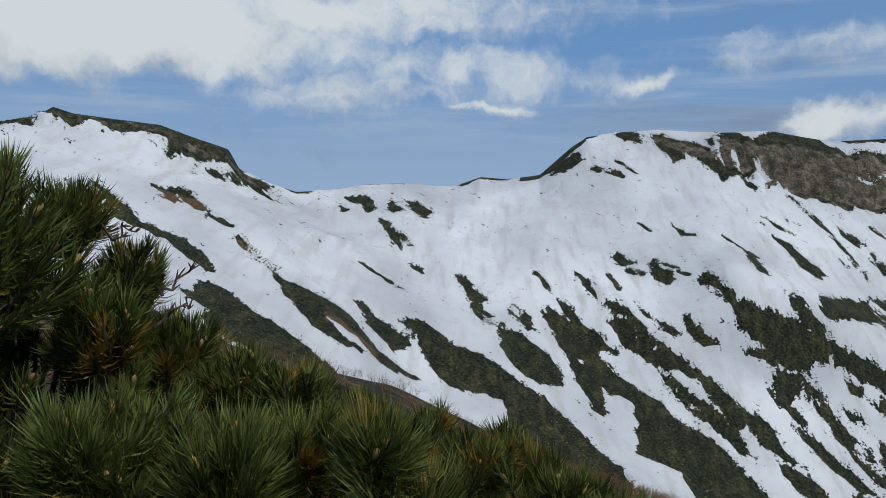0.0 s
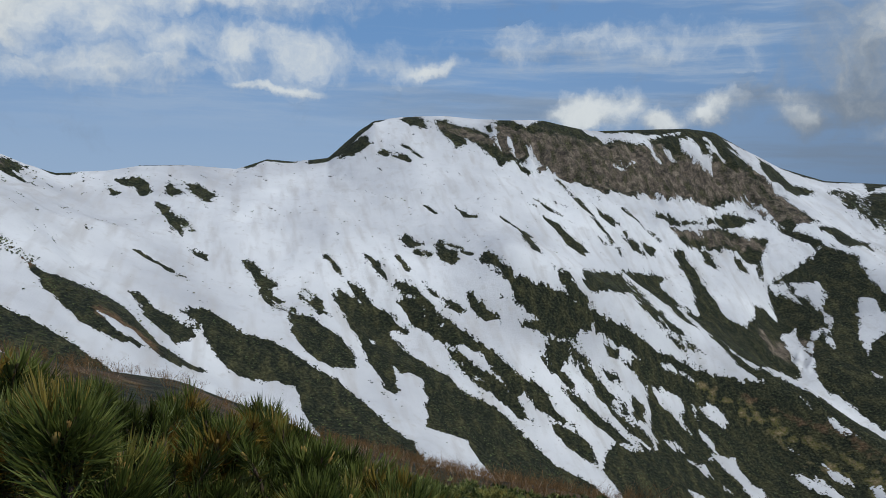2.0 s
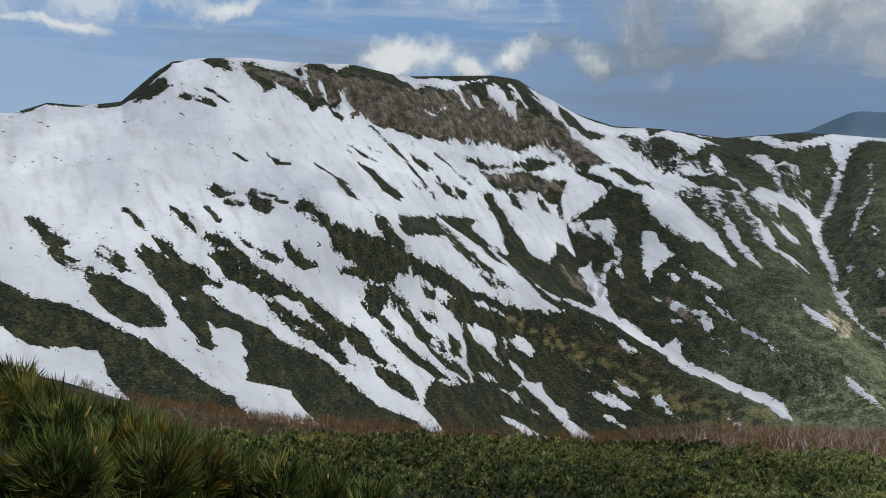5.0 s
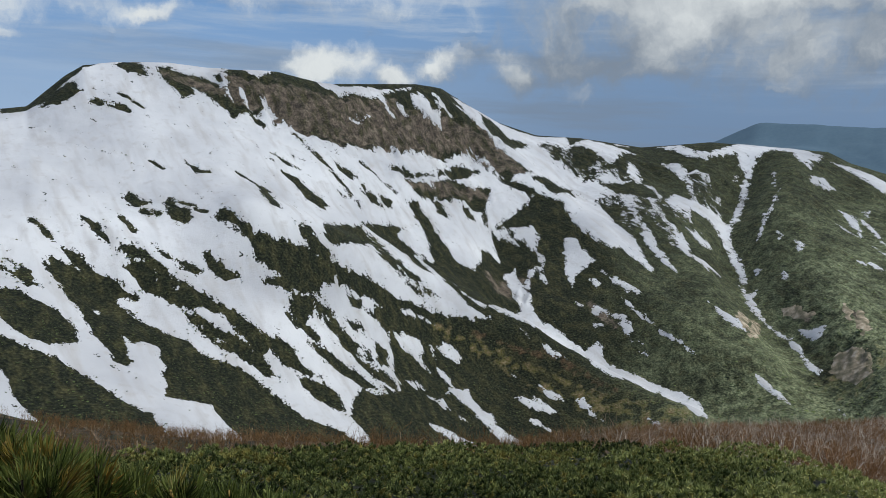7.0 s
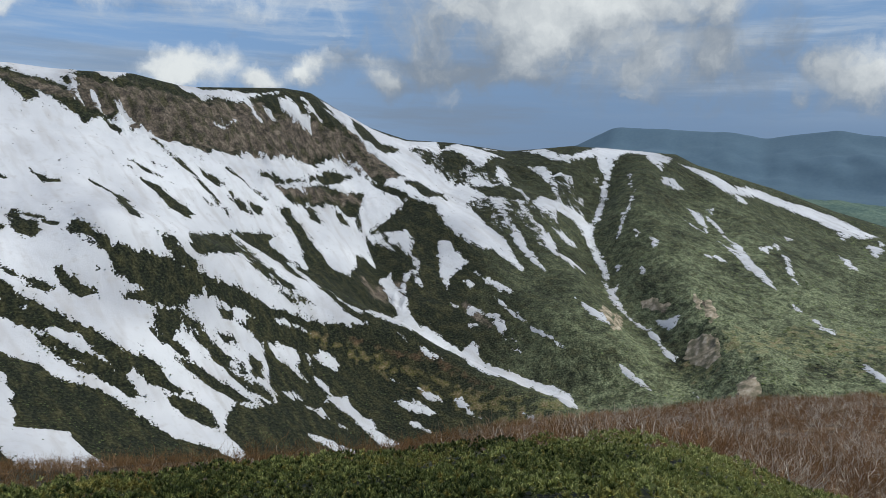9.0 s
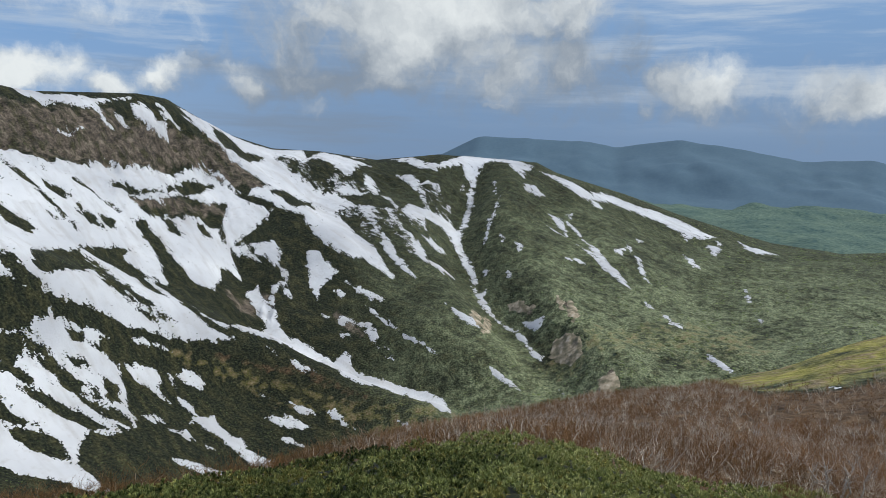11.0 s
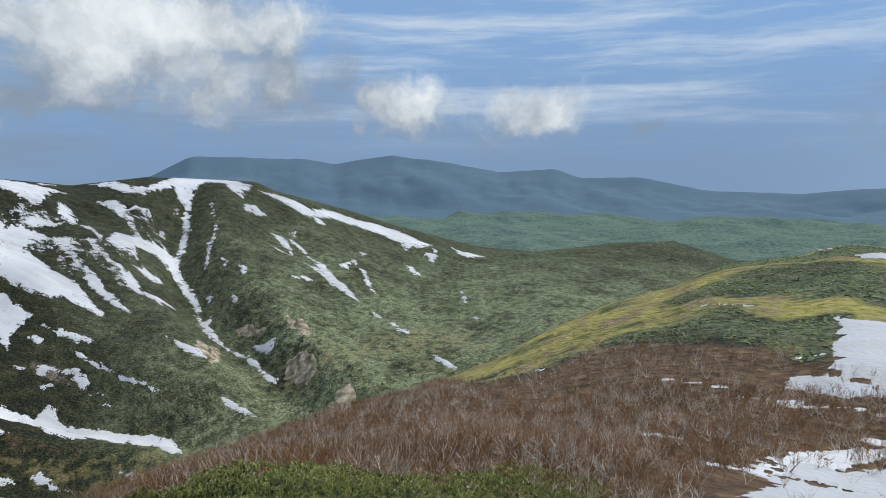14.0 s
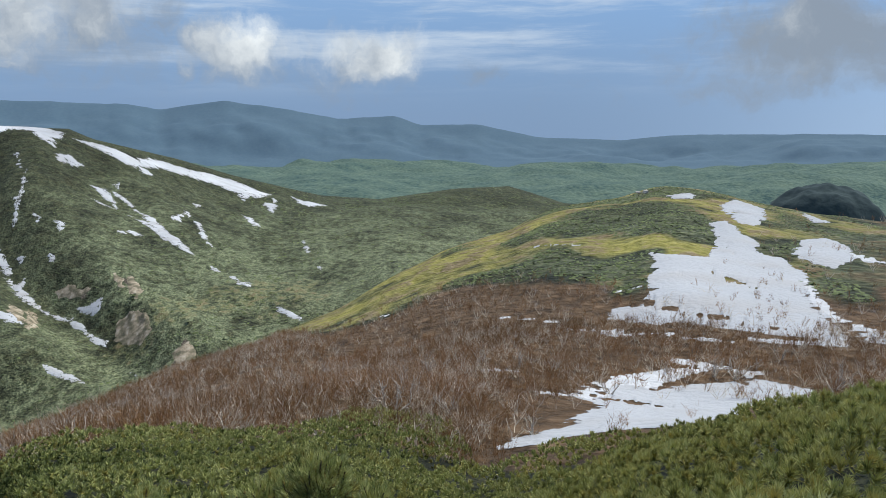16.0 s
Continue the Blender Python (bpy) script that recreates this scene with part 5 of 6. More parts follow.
def shoot(needles, length, width, stem, segments, lean=(18, 62), curl=0.5, fan_out=False):
    """One shoot along z with its brush of needles; vertices, triangles and how dry each needle is."""
    v, f, dry = [], [], []
    for k in range(needles):
        s = rng.random() ** 0.8
        a = radians(rng.uniform(*lean)) * (1.15 - 0.7 * s)
        t = rng.uniform(0, math.tau)
        out = np.array([math.cos(t), math.sin(t), 0])
        base = np.array([0, 0, -stem * (1 - s)]) + out * 0.003
        ln = length * rng.uniform(0.75, 1.1)
        d0 = out * math.sin(a) + np.array([0, 0, math.cos(a)])
        d1 = unit(d0 + np.array([0, 0, curl]) + rng.normal(0, 0.09, 3))
        side = unit(np.cross(d0, rng.normal(0, 1, 3))) * width / 2
        n = len(v)
        if segments == 2:
            mid = base + d0 * ln * 0.5
            v += [base - side, base + side, mid - side, mid + side, mid + d1 * ln * 0.5]
            f += [(n, n + 1, n + 3), (n, n + 3, n + 2), (n + 2, n + 3, n + 4)]
            c = 5
        else:
            tip = base + unit(d0 + d1) * ln
            v += [base, tip - side, tip + side] if fan_out else [base - side, base + side, tip]
            f += [(n, n + 1, n + 2)]
            c = 3
        dry += [max(0.0, 0.55 - 1.6 * s) * (rng.random() < 0.6)] * c
    return np.array(v), np.array(f), np.array(dry)


def spread(templates, places, axes, scales, tone, dryness):
    """Copies of shoot templates at places: one set of vertices, triangles and marks."""
    V, F, C, n = [], [], [], 0
    which = rng.integers(0, len(templates), len(places))
    rot = frames(axes, rng.uniform(0, math.tau, len(places)))
    for k, (v, f, dry) in enumerate(templates):
        idx = np.where(which == k)[0]
        if not len(idx):
            continue
        p = np.einsum("nij,vj->nvi", rot[idx], v) * scales[idx, None, None] + places[idx, None]
        V.append(p.reshape(-1, 3))
        F.append((f[None] + (np.arange(len(idx)) * len(v))[:, None, None] + n).reshape(-1, 3))
        c = np.zeros((len(idx), len(v), 4))
        c[..., 0] = np.clip(dry[None] + dryness[idx, None], 0, 1)
        c[..., 1] = tone[idx, None]
        c[..., 3] = 1
        C.append(c.reshape(-1, 4))
        n += len(idx) * len(v)
    return np.concatenate(V), np.concatenate(F), np.concatenate(C)


def tube(points, radii, sides=5):
    """Vertices and triangles of a bent tapering stem."""
    p, r = np.array(points, float), np.array(radii, float)
    d = unit(np.gradient(p, axis=0))
    fr = frames(d, np.zeros(len(p)))
    a = np.arange(sides) * math.tau / sides
    ring = np.stack([np.cos(a), np.sin(a), 0 * a], -1)
    v = (np.einsum("nij,vj->nvi", fr, ring) * r[:, None, None] + p[:, None]).reshape(-1, 3)
    f = []
    for i in range(len(p) - 1):
        for j in range(sides):
            q, w = i * sides + j, i * sides + (j + 1) % sides
            f += [(q, w, w + sides), (q, w + sides, q + sides)]
    return v, np.array(f)


def joined(pieces):
    V, F, n = [], [], 0
    for v, f in pieces:
        V.append(v)
        F.append(f + n)
        n += len(v)
    return np.concatenate(V), np.concatenate(F)


def part(name, v, f, material, parent, label="", colours=None):
    ob = sheet(name, np.asarray(v) - np.array(parent.location), np.asarray(f), material, colours)
    ob.parent = parent
    if label:
        ob["label"] = label
    if name in ("needles", "twig_haze", "bud", "branchwork"):
        ob["kind"] = "stuff"
    return ob


BRUSHES = [shoot(130, 0.042, 0.0016, 0.06, 2, (14, 88), 0.8) for _ in range(8)]
LOOSE = [shoot(70, 0.044, 0.0023, 0.06, 2, (14, 88), 0.8) for _ in range(8)]


def pine_bush(foot, core, tips, axes, tone, brushes, thick=0.02, needles=NEEDLE):
    """A clump of dwarf pine: a stem from the ground that forks into shoots, each ending in a brush of needles."""
    root = new("dwarf_pine")
    root.location = foot
    count = len(tips)
    dry = np.where(rng.random(count) < 0.14, rng.uniform(0.2, 0.7, count), 0.0)
    v, f, c = spread(brushes, tips, axes, rng.uniform(0.8, 1.12, count), tone, dry)
    part("needles", v, f, needles, root, "long green needles in brushes", c)
    mid = (foot + core) / 2 + rng.normal(0, 0.03, 3)
    pieces = [tube([foot, mid, core], [thick, thick * 0.8, thick * 0.5])]
    for t, a in zip(tips, axes):
        pieces.append(tube([core + rng.normal(0, 0.01, 3), (core + t) / 2 - a * 0.03, t - a * 0.06, t], [0.006, 0.005, 0.004, 0.003], 4))
    part("branchwork", *joined(pieces), bark, root, "grey-brown woody branches")
    pieces = []
    for t, a in zip(tips[::7], axes[::7]):
        for _ in range(2):
            b = t - a * 0.004 + rng.normal(0, 0.004, 3)
            pieces.append(tube([b - a * 0.008, b, b + a * 0.006, b + a * 0.01], [0.002, 0.004, 0.0035, 0.001], 5))
    part("bud", *joined(pieces), bud, root, "small ochre buds on the shoot tips")
    tagged(root, "bushy dwarf mountain pine with long green needles", "pine bush", "dwarf pines by the camera")


def on_ground(x, y):
    return np.array([x, y, float(ground(np.array([x]), np.array([y]))[0]) - 0.05])


def pine(x, y, z, radius):
    """A rounded clump about (x, y, z)."""
    count = int(np.clip(56 * (radius / 0.09) ** 1.6, 20, 170))
    k = np.arange(count) + 0.5
    el, az = np.arccos(1 - 1.5 * k / count), k * 2.399963 + rng.uniform(0, 6)
    out = np.stack([np.sin(el) * np.cos(az), np.sin(el) * np.sin(az), np.cos(el)], -1)
    tips = np.array([x, y, z]) + out * (radius * rng.uniform(0.5, 1.08, count))[:, None]
    axes = unit(out * 0.6 + np.array([0, 0, 0.85]) + rng.normal(0, 0.16, (count, 3)))
    # shoots near the crown are lightened, top light put into their tone
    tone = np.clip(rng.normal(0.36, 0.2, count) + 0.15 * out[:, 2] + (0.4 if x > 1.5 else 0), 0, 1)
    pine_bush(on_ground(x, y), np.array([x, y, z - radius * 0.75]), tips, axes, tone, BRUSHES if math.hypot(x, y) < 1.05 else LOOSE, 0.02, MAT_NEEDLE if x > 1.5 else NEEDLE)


def hedge(b0, b1, count):
    """Dense growth under the rounded clumps: shoots between two bearings, rising away from the eye."""
    b = rng.uniform(b0, b1, count)
    top = np.interp(b, [q[0] for q in HEDGE_TOP], [q[1] for q in HEDGE_TOP])
    s = rng.random(count) ** 0.8
    el = -34 + (top + 34) * s
    r = np.interp(s, [0, 1], [0.72, 1.45]) + rng.normal(0, 0.08, count)
    x, y, z = r * np.sin(np.radians(b)), r * np.cos(np.radians(b)), EYE + r * np.tan(np.radians(el))
    tips = np.stack([x, y, z], -1)
    back = np.stack([-np.sin(np.radians(b)), -np.cos(np.radians(b)), np.zeros(count)], -1)
    axes = unit(back * 0.35 + np.array([0, 0, 0.9]) + rng.normal(0, 0.28, (count, 3)))
    # painted shade: low shoots on the left get a darker needle tone
    low_shade = np.clip((-18 - b) / 8, 0, 1) * np.clip((0.75 - s) / 0.3, 0, 1)
    tone = np.clip(rng.normal(0.33, 0.2, count) - 0.65 * low_shade, 0, 1)
    m = radians((b0 + b1) / 2)
    foot = on_ground(1.25 * math.sin(m), 1.25 * math.cos(m))
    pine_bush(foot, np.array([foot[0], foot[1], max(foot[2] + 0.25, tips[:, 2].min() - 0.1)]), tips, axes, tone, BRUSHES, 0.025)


HEDGE_TOP = [(-36.5, -0.4), (-31.9, -2.5), (-28.6, -5.2), (-25.4, -7.3), (-21.6, -10.4), (-17.1, -14.0), (-11.0, -15.4), (-4.6, -17.4), (1.0, -19.4), (6.0, -19.8), (8.1, -21.0), (10.2, -22.6), (10.4, -22.8), (15.6, -25.2), (21.8, -27.1), (29.1, -28.2), (36.4, -28.7)]
for b0, b1, count in ((-46, -36, 70), (-36, -28, 120), (-28, -20, 125), (-20, -12, 135), (-12, -4, 130), (-4, 4, 120), (4, 12, 110), (12, 22, 80), (22, 32, 40)):
    hedge(b0, b1, count)
pine(-0.65, 0.94, 1.49, 0.143)
pine(-0.63, 1.19, 1.54, 0.062)
pine(-0.56, 1.27, 1.43, 0.058)
pine(-0.52, 1.06, 1.38, 0.069)
pine(-0.36, 0.67, 1.34, 0.042)
pine(-0.49, 1.33, 1.28, 0.070)
pine(-0.36, 1.25, 1.23, 0.069)
pine(-0.26, 1.22, 1.23, 0.056)
pine(-0.33, 0.72, 1.30, 0.079)
pine(-0.22, 0.71, 1.30, 0.061)
pine(-0.17, 0.87, 1.26, 0.057)
pine(-0.06, 0.70, 1.33, 0.041)
pine(-0.18, 1.51, 1.10, 0.048)
pine(-0.02, 1.60, 1.03, 0.059)
pine(0.07, 1.20, 1.11, 0.056)
pine(0.16, 1.59, 1.01, 0.046)
pine(0.21, 1.37, 1.02, 0.050)
pine(0.30, 1.34, 0.99, 0.044)
pine(-0.75, 1.18, 1.60, 0.039)
pine(-0.02, 0.72, 1.26, 0.042)
pine(0.21, 0.95, 1.10, 0.052)
pine(0.40, 1.17, 0.92, 0.056)
pine(0.55, 1.21, 0.85, 0.044)
pine(0.79, 1.39, 0.69, 0.050)
pine(0.33, 0.99, 1.04, 0.064)
pine(0.62, 1.25, 0.79, 0.054)
pine(0.34, 1.08, 1.03, 0.056)
pine(0.41, 1.10, 0.98, 0.059)
pine(0.48, 1.12, 0.93, 0.054)
pine(0.54, 1.05, 0.93, 0.056)
pine(0.62, 1.05, 0.88, 0.056)
pine(0.68, 0.97, 0.89, 0.050)
pine(0.09, 1.16, 1.02, 0.059)
pine(0.31, 1.17, 0.93, 0.056)
pine(0.22, 1.24, 1.04, 0.052)
pine(0.31, 1.16, 1.02, 0.058)
pine(0.10, 1.30, 1.05, 0.056)
pine(0.18, 1.36, 1.04, 0.050)
pine(2.78, -0.06, 0.24, 0.134)
pine(2.90, 0.16, 0.11, 0.109)
pine(2.93, -0.25, 0.06, 0.097)
pine(3.30, 0.78, -0.12, 0.093)


def bare_twig(x, y, z, way, length):
    """A leafless twig with short side shoots, standing out of the bush."""
    root = new("bare_twig")
    root.location = (x, y, z)
    p0, d = np.array([x, y, z]), unit(np.array(way, float))
    pts = [p0 + d * length * s + rng.normal(0, 0.006, 3) for s in np.linspace(0, 1, 7)]
    part("stem", *tube(pts, np.linspace(0.0035, 0.0012, 7), 5), bark, root)
    for q in pts[2:]:
        for _ in range(2):
            e = unit(d + rng.normal(0, 0.6, 3) + [0, 0, 0.4])
            ln = length * rng.uniform(0.12, 0.3)
            part("side_shoot", *tube([q, q + e * ln * 0.5, q + e * ln], [0.0018, 0.0016, 0.001], 4), bark, root)
    tagged(root, "bare reddish-brown twig with small buds above the pine", "twig")


bare_twig(-0.50, 1.24, 1.40, (0.70, 0.35, 0.62), 0.09)
bare_twig(-0.49, 1.18, 1.36, (0.80, 0.40, 0.46), 0.07)
bare_twig(-0.56, 1.17, 1.51, (0.87, 0.42, 0.25), 0.05)


# ---- the mat of dwarf pine on the near slope ----
def canopy(x, y, cell=0.95):
    """Height of the pine mat over the ground: rounded humps with gaps between them."""
    iu, iv = np.floor(x / cell), np.floor(y / cell)
    best = np.full(x.shape, 9.0)
    for i in (-1, 0, 1):
        for j in (-1, 0, 1):
            cx = (iu + i + 0.5 + 0.42 * lattice(iu + i, iv + j, 5)) * cell
            cy = (iv + j + 0.5 + 0.42 * lattice(iu + i, iv + j, 6)) * cell
            best = np.minimum(best, np.hypot(x - cx, y - cy) / (cell * (0.72 + 0.12 * lattice(iu + i, iv + j, 8))))
    return 0.02 + 0.5 * np.sqrt(np.clip(1 - best ** 2, 0, 1)) + 0.12 * grain(x, y, 0.5, 71) + 0.16 * grain(x, y, 4.0, 73)


def scatter(b0, b1, r0, r1, count):
    b = np.radians(rng.uniform(b0, b1, count))
    r = np.sqrt(rng.uniform(r0 * r0, r1 * r1, count))
    return r * np.sin(b), r * np.cos(b), r, np.degrees(b)


SMALL = [shoot(60, 0.062, 0.0075, 0.04, 1, (6, 95), 0.3) for _ in range(8)]
MIDDLE = [shoot(26, 0.068, 0.017, 0.03, 1, (6, 100), 0.2) for _ in range(8)]
TINY = [shoot(14, 0.085, 0.034, 0.03, 1, (6, 104), 0.1) for _ in range(8)]
for b0, b1, r0, r1, kinds, size in ((86, 134, 3.0, 9.0, SMALL, 1.15), (8, 134, 7.0, 15.0, MIDDLE, 1.1), (8, 134, 15.0, 32.0, TINY, 1.15)):
    gap = 0.15 if kinds is TINY else 0.105 if kinds is MIDDLE else 0.082
    x, y = (a.ravel() for a in np.meshgrid(np.arange(-2, 33, gap), np.arange(-24, 33, gap), indexing="ij"))
    x, y = x + rng.normal(0, 0.038, len(x)), y + rng.normal(0, 0.038, len(x))
    r, b = np.hypot(x, y), np.degrees(np.arctan2(x, y))
    near = (b > b0) & (b < b1) & (r > r0) & (r < r1) & (rng.random(len(x)) < 0.93)
    if kinds is MIDDLE:
        near &= (b < 86) | (r > 9)
    x, y, r, b = x[near], y[near], r[near], b[near]
    edge_r = knots(b)[0][:, 1] + 0.8 * grain(x, y, 2.0, 75) + 0.6 + np.interp(b, [83, 89, 94, 97], [0, 7.5, 6.5, 0])
    keep = (r < edge_r) & (canopy(x, y) > 0.1 + 0.08 * grain(x, y, 0.9, 76)) & ~((b < 14) & (r < 2.6))
    x, y = x[keep], y[keep]
    lump = canopy(x, y)
    z = ground(x, y) + lump + rng.uniform(-0.09, 0.05, len(x)) + 0.05 + 0.26 * np.clip((np.degrees(np.arctan2(x, y)) - 97) / 9, 0, 1)
    e = 0.06
    axis = np.stack([-(canopy(x + e, y) - lump) / e * 0.55, -(canopy(x, y + e) - lump) / e * 0.55, np.full(len(x), 1.0)], -1) + rng.normal(0, 0.22, (len(x), 3))
    turn = np.degrees(np.arctan2(x, y))
    # hump tops lighter, gaps darker: occlusion shade put into the needle tone
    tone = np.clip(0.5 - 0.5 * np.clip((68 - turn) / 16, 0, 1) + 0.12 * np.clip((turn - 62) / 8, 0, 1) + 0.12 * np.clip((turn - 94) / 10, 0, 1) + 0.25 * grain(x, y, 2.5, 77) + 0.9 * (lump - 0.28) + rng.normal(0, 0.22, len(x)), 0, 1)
    dry = np.where(grain(x, y, 1.6, 78) > 0.55, rng.uniform(0, 0.5, len(x)), np.where(rng.random(len(x)) < 0.06, 0.45, 0.0)) + 0.3 * np.clip((turn - 96) / 12, 0, 1) * rng.random(len(x))
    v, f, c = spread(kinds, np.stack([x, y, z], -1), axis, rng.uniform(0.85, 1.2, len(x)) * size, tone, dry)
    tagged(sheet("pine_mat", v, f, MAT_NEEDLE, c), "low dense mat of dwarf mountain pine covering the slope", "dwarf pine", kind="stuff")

# ---- bare birch thicket ----
def bush(stems, height, twigs, width):
    """A leafless many-stemmed shrub: thin stems, pale near the ground, and a haze of twigs."""
    v, f, dry = [], [], []
    for _ in range(stems):
        t, lean = rng.uniform(0, math.tau), rng.uniform(0.1, 0.55)
        p = np.array([math.cos(t), math.sin(t), 0]) * rng.uniform(0, 0.16)
        d = unit(np.array([math.cos(t) * lean, math.sin(t) * lean, 1.0]))
        pts = [p]
        for s in range(3):
            pts.append(pts[-1] + d * height * rng.uniform(0.2, 0.3))
            d = unit(d + rng.normal(0, 0.2, 3) + [0, 0, 0.15])
        side = unit(np.cross(d, rng.normal(0, 1, 3)))
        for s in range(3):
            n, w = len(v), width * (1.4 - 0.4 * s)
            v += [pts[s] - side * w, pts[s] + side * w, pts[s + 1] + side * w * 0.7, pts[s + 1] - side * w * 0.7]
            f += [(n, n + 1, n + 2), (n, n + 2, n + 3)]
            dry += [max(0, 0.6 - 0.3 * s)] * 4
        for _ in range(twigs):
            q = pts[rng.integers(1, 4)] + rng.normal(0, 0.03, 3)
            e = unit(d * 0.7 + rng.normal(0, 0.55, 3) + [0, 0, 0.5])
            ln = height * rng.uniform(0.22, 0.5)
            sd = unit(np.cross(e, rng.normal(0, 1, 3))) * width * 0.55
            n = len(v)
            v += [q - sd, q + sd, q + e * ln]
            f += [(n, n + 1, n + 2)]
            dry += [0.0] * 3
    return np.array(v), np.array(f), np.array(dry)


def pale_bush(stems, height, width):
    """A crooked young birch: bent pale stems that fork, with few twigs."""
    v, f, dry = [], [], []
    def limb(p, d, ln, w, level):
        for s in range(3):
            q = p + d * ln / 3
            side = unit(np.cross(d, rng.normal(0, 1, 3)))
            n = len(v)
            v.extend([p - side * w, p + side * w, q + side * w * 0.8, q - side * w * 0.8])
            f.extend([(n, n + 1, n + 2), (n, n + 2, n + 3)])
            dry.extend([0.95 - 0.2 * level] * 4)
            p, d, w = q, unit(d + rng.normal(0, 0.38, 3) + [0, 0, 0.12]), w * 0.8
            if level < 2 and s > 0:
                limb(p, unit(d + rng.normal(0, 0.6, 3) + [0, 0, 0.15]), ln * 0.62, w * 0.75, level + 1)
    for k in range(stems):
        t, lean = rng.uniform(0, math.tau), rng.uniform(0.2, 1.1)
        limb(np.zeros(3), unit(np.array([math.cos(t) * lean, math.sin(t) * lean, 1.0])), height * 0.7, width, 0)
    return np.array(v), np.array(f), np.array(dry)


BUSHES = [bush(4, 1.15, 18, 0.01) for _ in range(9)] + [pale_bush(4, 1.35, 0.024) for _ in range(3)]
for b0, b1, r0, r1, count in ((8, 60, 14, 112, 3300), (60, 84, 16, 170, 3900), (84, 134, 12, 75, 3900), (84, 134, 75, 150, 2300), (84, 134, 150, 232, 400), (-30, 8, 30, 82, 700), (58, 97, 15, 42, 1700)):
    x, y, r, b = scatter(b0, b1, r0, r1, count)
    R = knots(b)[0]
    zc = zones(x, y)
    keep = (r > R[:, MAT_K] + 0.8) & (r < R[:, BROW] + 20) & (rng.random(count) < zc[:, 1] * 1.15) & (~in_snow(x, y) | (rng.random(count) < 0.16))
    keep &= (r > np.interp(b, [95, 100, 106], [0, 26, 46])) | (rng.random(count) < 0.05)
    keep &= (r > np.interp(b, [72, 80, 96, 100], [0, 32, 32, 0])) | (rng.random(count) < 0.55)
    x, y, r = x[keep], y[keep], r[keep]
    z = ground(x, y) - 0.05
    axis = np.stack([rng.normal(0, 0.12, len(x)), rng.normal(0, 0.12, len(x)), np.ones(len(x))], -1)
    west = np.clip((66 - np.degrees(np.arctan2(x, y))) / 22, 0, 1)
    tone = np.clip(0.36 - 0.36 * west + 0.32 * grain(x, y, 9, 81) + rng.normal(0, 0.12, len(x)), 0, 1)
    v, f, c = spread(BUSHES, np.stack([x, y, z], -1), axis, rng.uniform(0.75, 1.25, len(x)) * np.clip(0.8 + r / 400, 0.8, 1.15), tone, -0.75 * west)
    tagged(sheet("birch_thicket", v, f, TWIG, c), "leafless reddish-brown birch thicket on the slope", "shrubs", kind="stuff")


def birch(x, y, height):
    """A crooked mountain birch, bare, with pale bark."""
    root = new("mountain_birch")
    z = float(ground(np.array([x]), np.array([y]))[0]) - 0.1
    root.location = (x, y, z)
    stems, twigs = [], []

    def grow(p, d, ln, rad, level):
        pts = [p]
        for _ in range(4):
            d = unit(d + rng.normal(0, 0.24, 3) + [0, 0, 0.1])
            pts.append(pts[-1] + d * ln / 4)
        (stems if level < 3 else twigs).append(tube(pts, np.linspace(rad, rad * 0.5, 5), 5 if level < 2 else 3))
        if level < 4:
            for _ in range((2, 3, 2, 2)[level]):
                q = pts[rng.integers(2, 5)]
                grow(q, unit(d + rng.normal(0, 0.5, 3) + [0, 0, 0.2]), ln * rng.uniform(0.5, 0.75), rad * 0.62, level + 1)

    for k in range(5):
        t, lean = k * 1.257 + rng.uniform(-0.4, 0.4), rng.uniform(0.25, 0.95)
        grow(np.array([x, y, z]), unit(np.array([math.cos(t) * lean, math.sin(t) * lean, 1.0])), height * 0.52, 0.02 + 0.014 * height, 0)
    part("trunk", *joined(stems), pale, root, "pale crooked stems and limbs")
    part("twig_haze", *joined(twigs), TWIG, root, "fine bare reddish twigs", np.tile([0.1, 0.85, 0, 1], (sum(len(t[0]) for t in twigs), 1)))
    tagged(root, "crooked leafless mountain birch with pale bark", "birch tree", "birches on the slope")


for x, y, h in [(27.0, 0.3, 2.1), (29.2, -2.3, 1.5), (35.5, -0.6, 1.8), (33.2, 1.8, 1.4), (39.7, 3.5, 1.3), (40.0, 4.9, 1.2), (49.9, -5.8, 1.7), (50.4, -8.8, 1.7), (25.8, -5.2, 1.0), (48.4, -22.8, 2.0), (47.3, -23.8, 2.2), (43.1, -13.5, 1.5), (57.8, 14.7, 1.5), (63.8, 21.5, 1.6),
                (50.6, -20.1, 1.4), (49.9, -26.7, 1.4), (50.5, -11.4, 1.5), (57.9, -2.4, 1.4), (73.9, 25.6, 1.7), (78.1, 32.2, 1.8), (48.6, -1.9, 2.0), (54.5, -6.6, 1.6), (43.1, -28.6, 2.1), (29.7, 0.4, 1.8), (55.4, 6.0, 1.6), (58.1, 34.4, 1.4), (75.3, 30.5, 2.0), (51.9, -29.6, 1.7)]:
    birch(x, y, h)


# ---- scrub and small trees on the far slopes ----
def clump():
    """A ragged low-poly tuft of foliage."""
    v = np.array([(1, 0, 0.3), (0.3, 0.95, 0.3), (-0.8, 0.6, 0.3), (-0.8, -0.6, 0.3), (0.3, -0.95, 0.3), (0, 0, 1.0), (0, 0, -0.5)], float)
    v += rng.normal(0, 0.2, v.shape)
    f = [(k, (k + 1) % 5, 5) for k in range(5)] + [((k + 1) % 5, k, 6) for k in range(5)]
    return v, np.array(f), np.zeros(len(v))


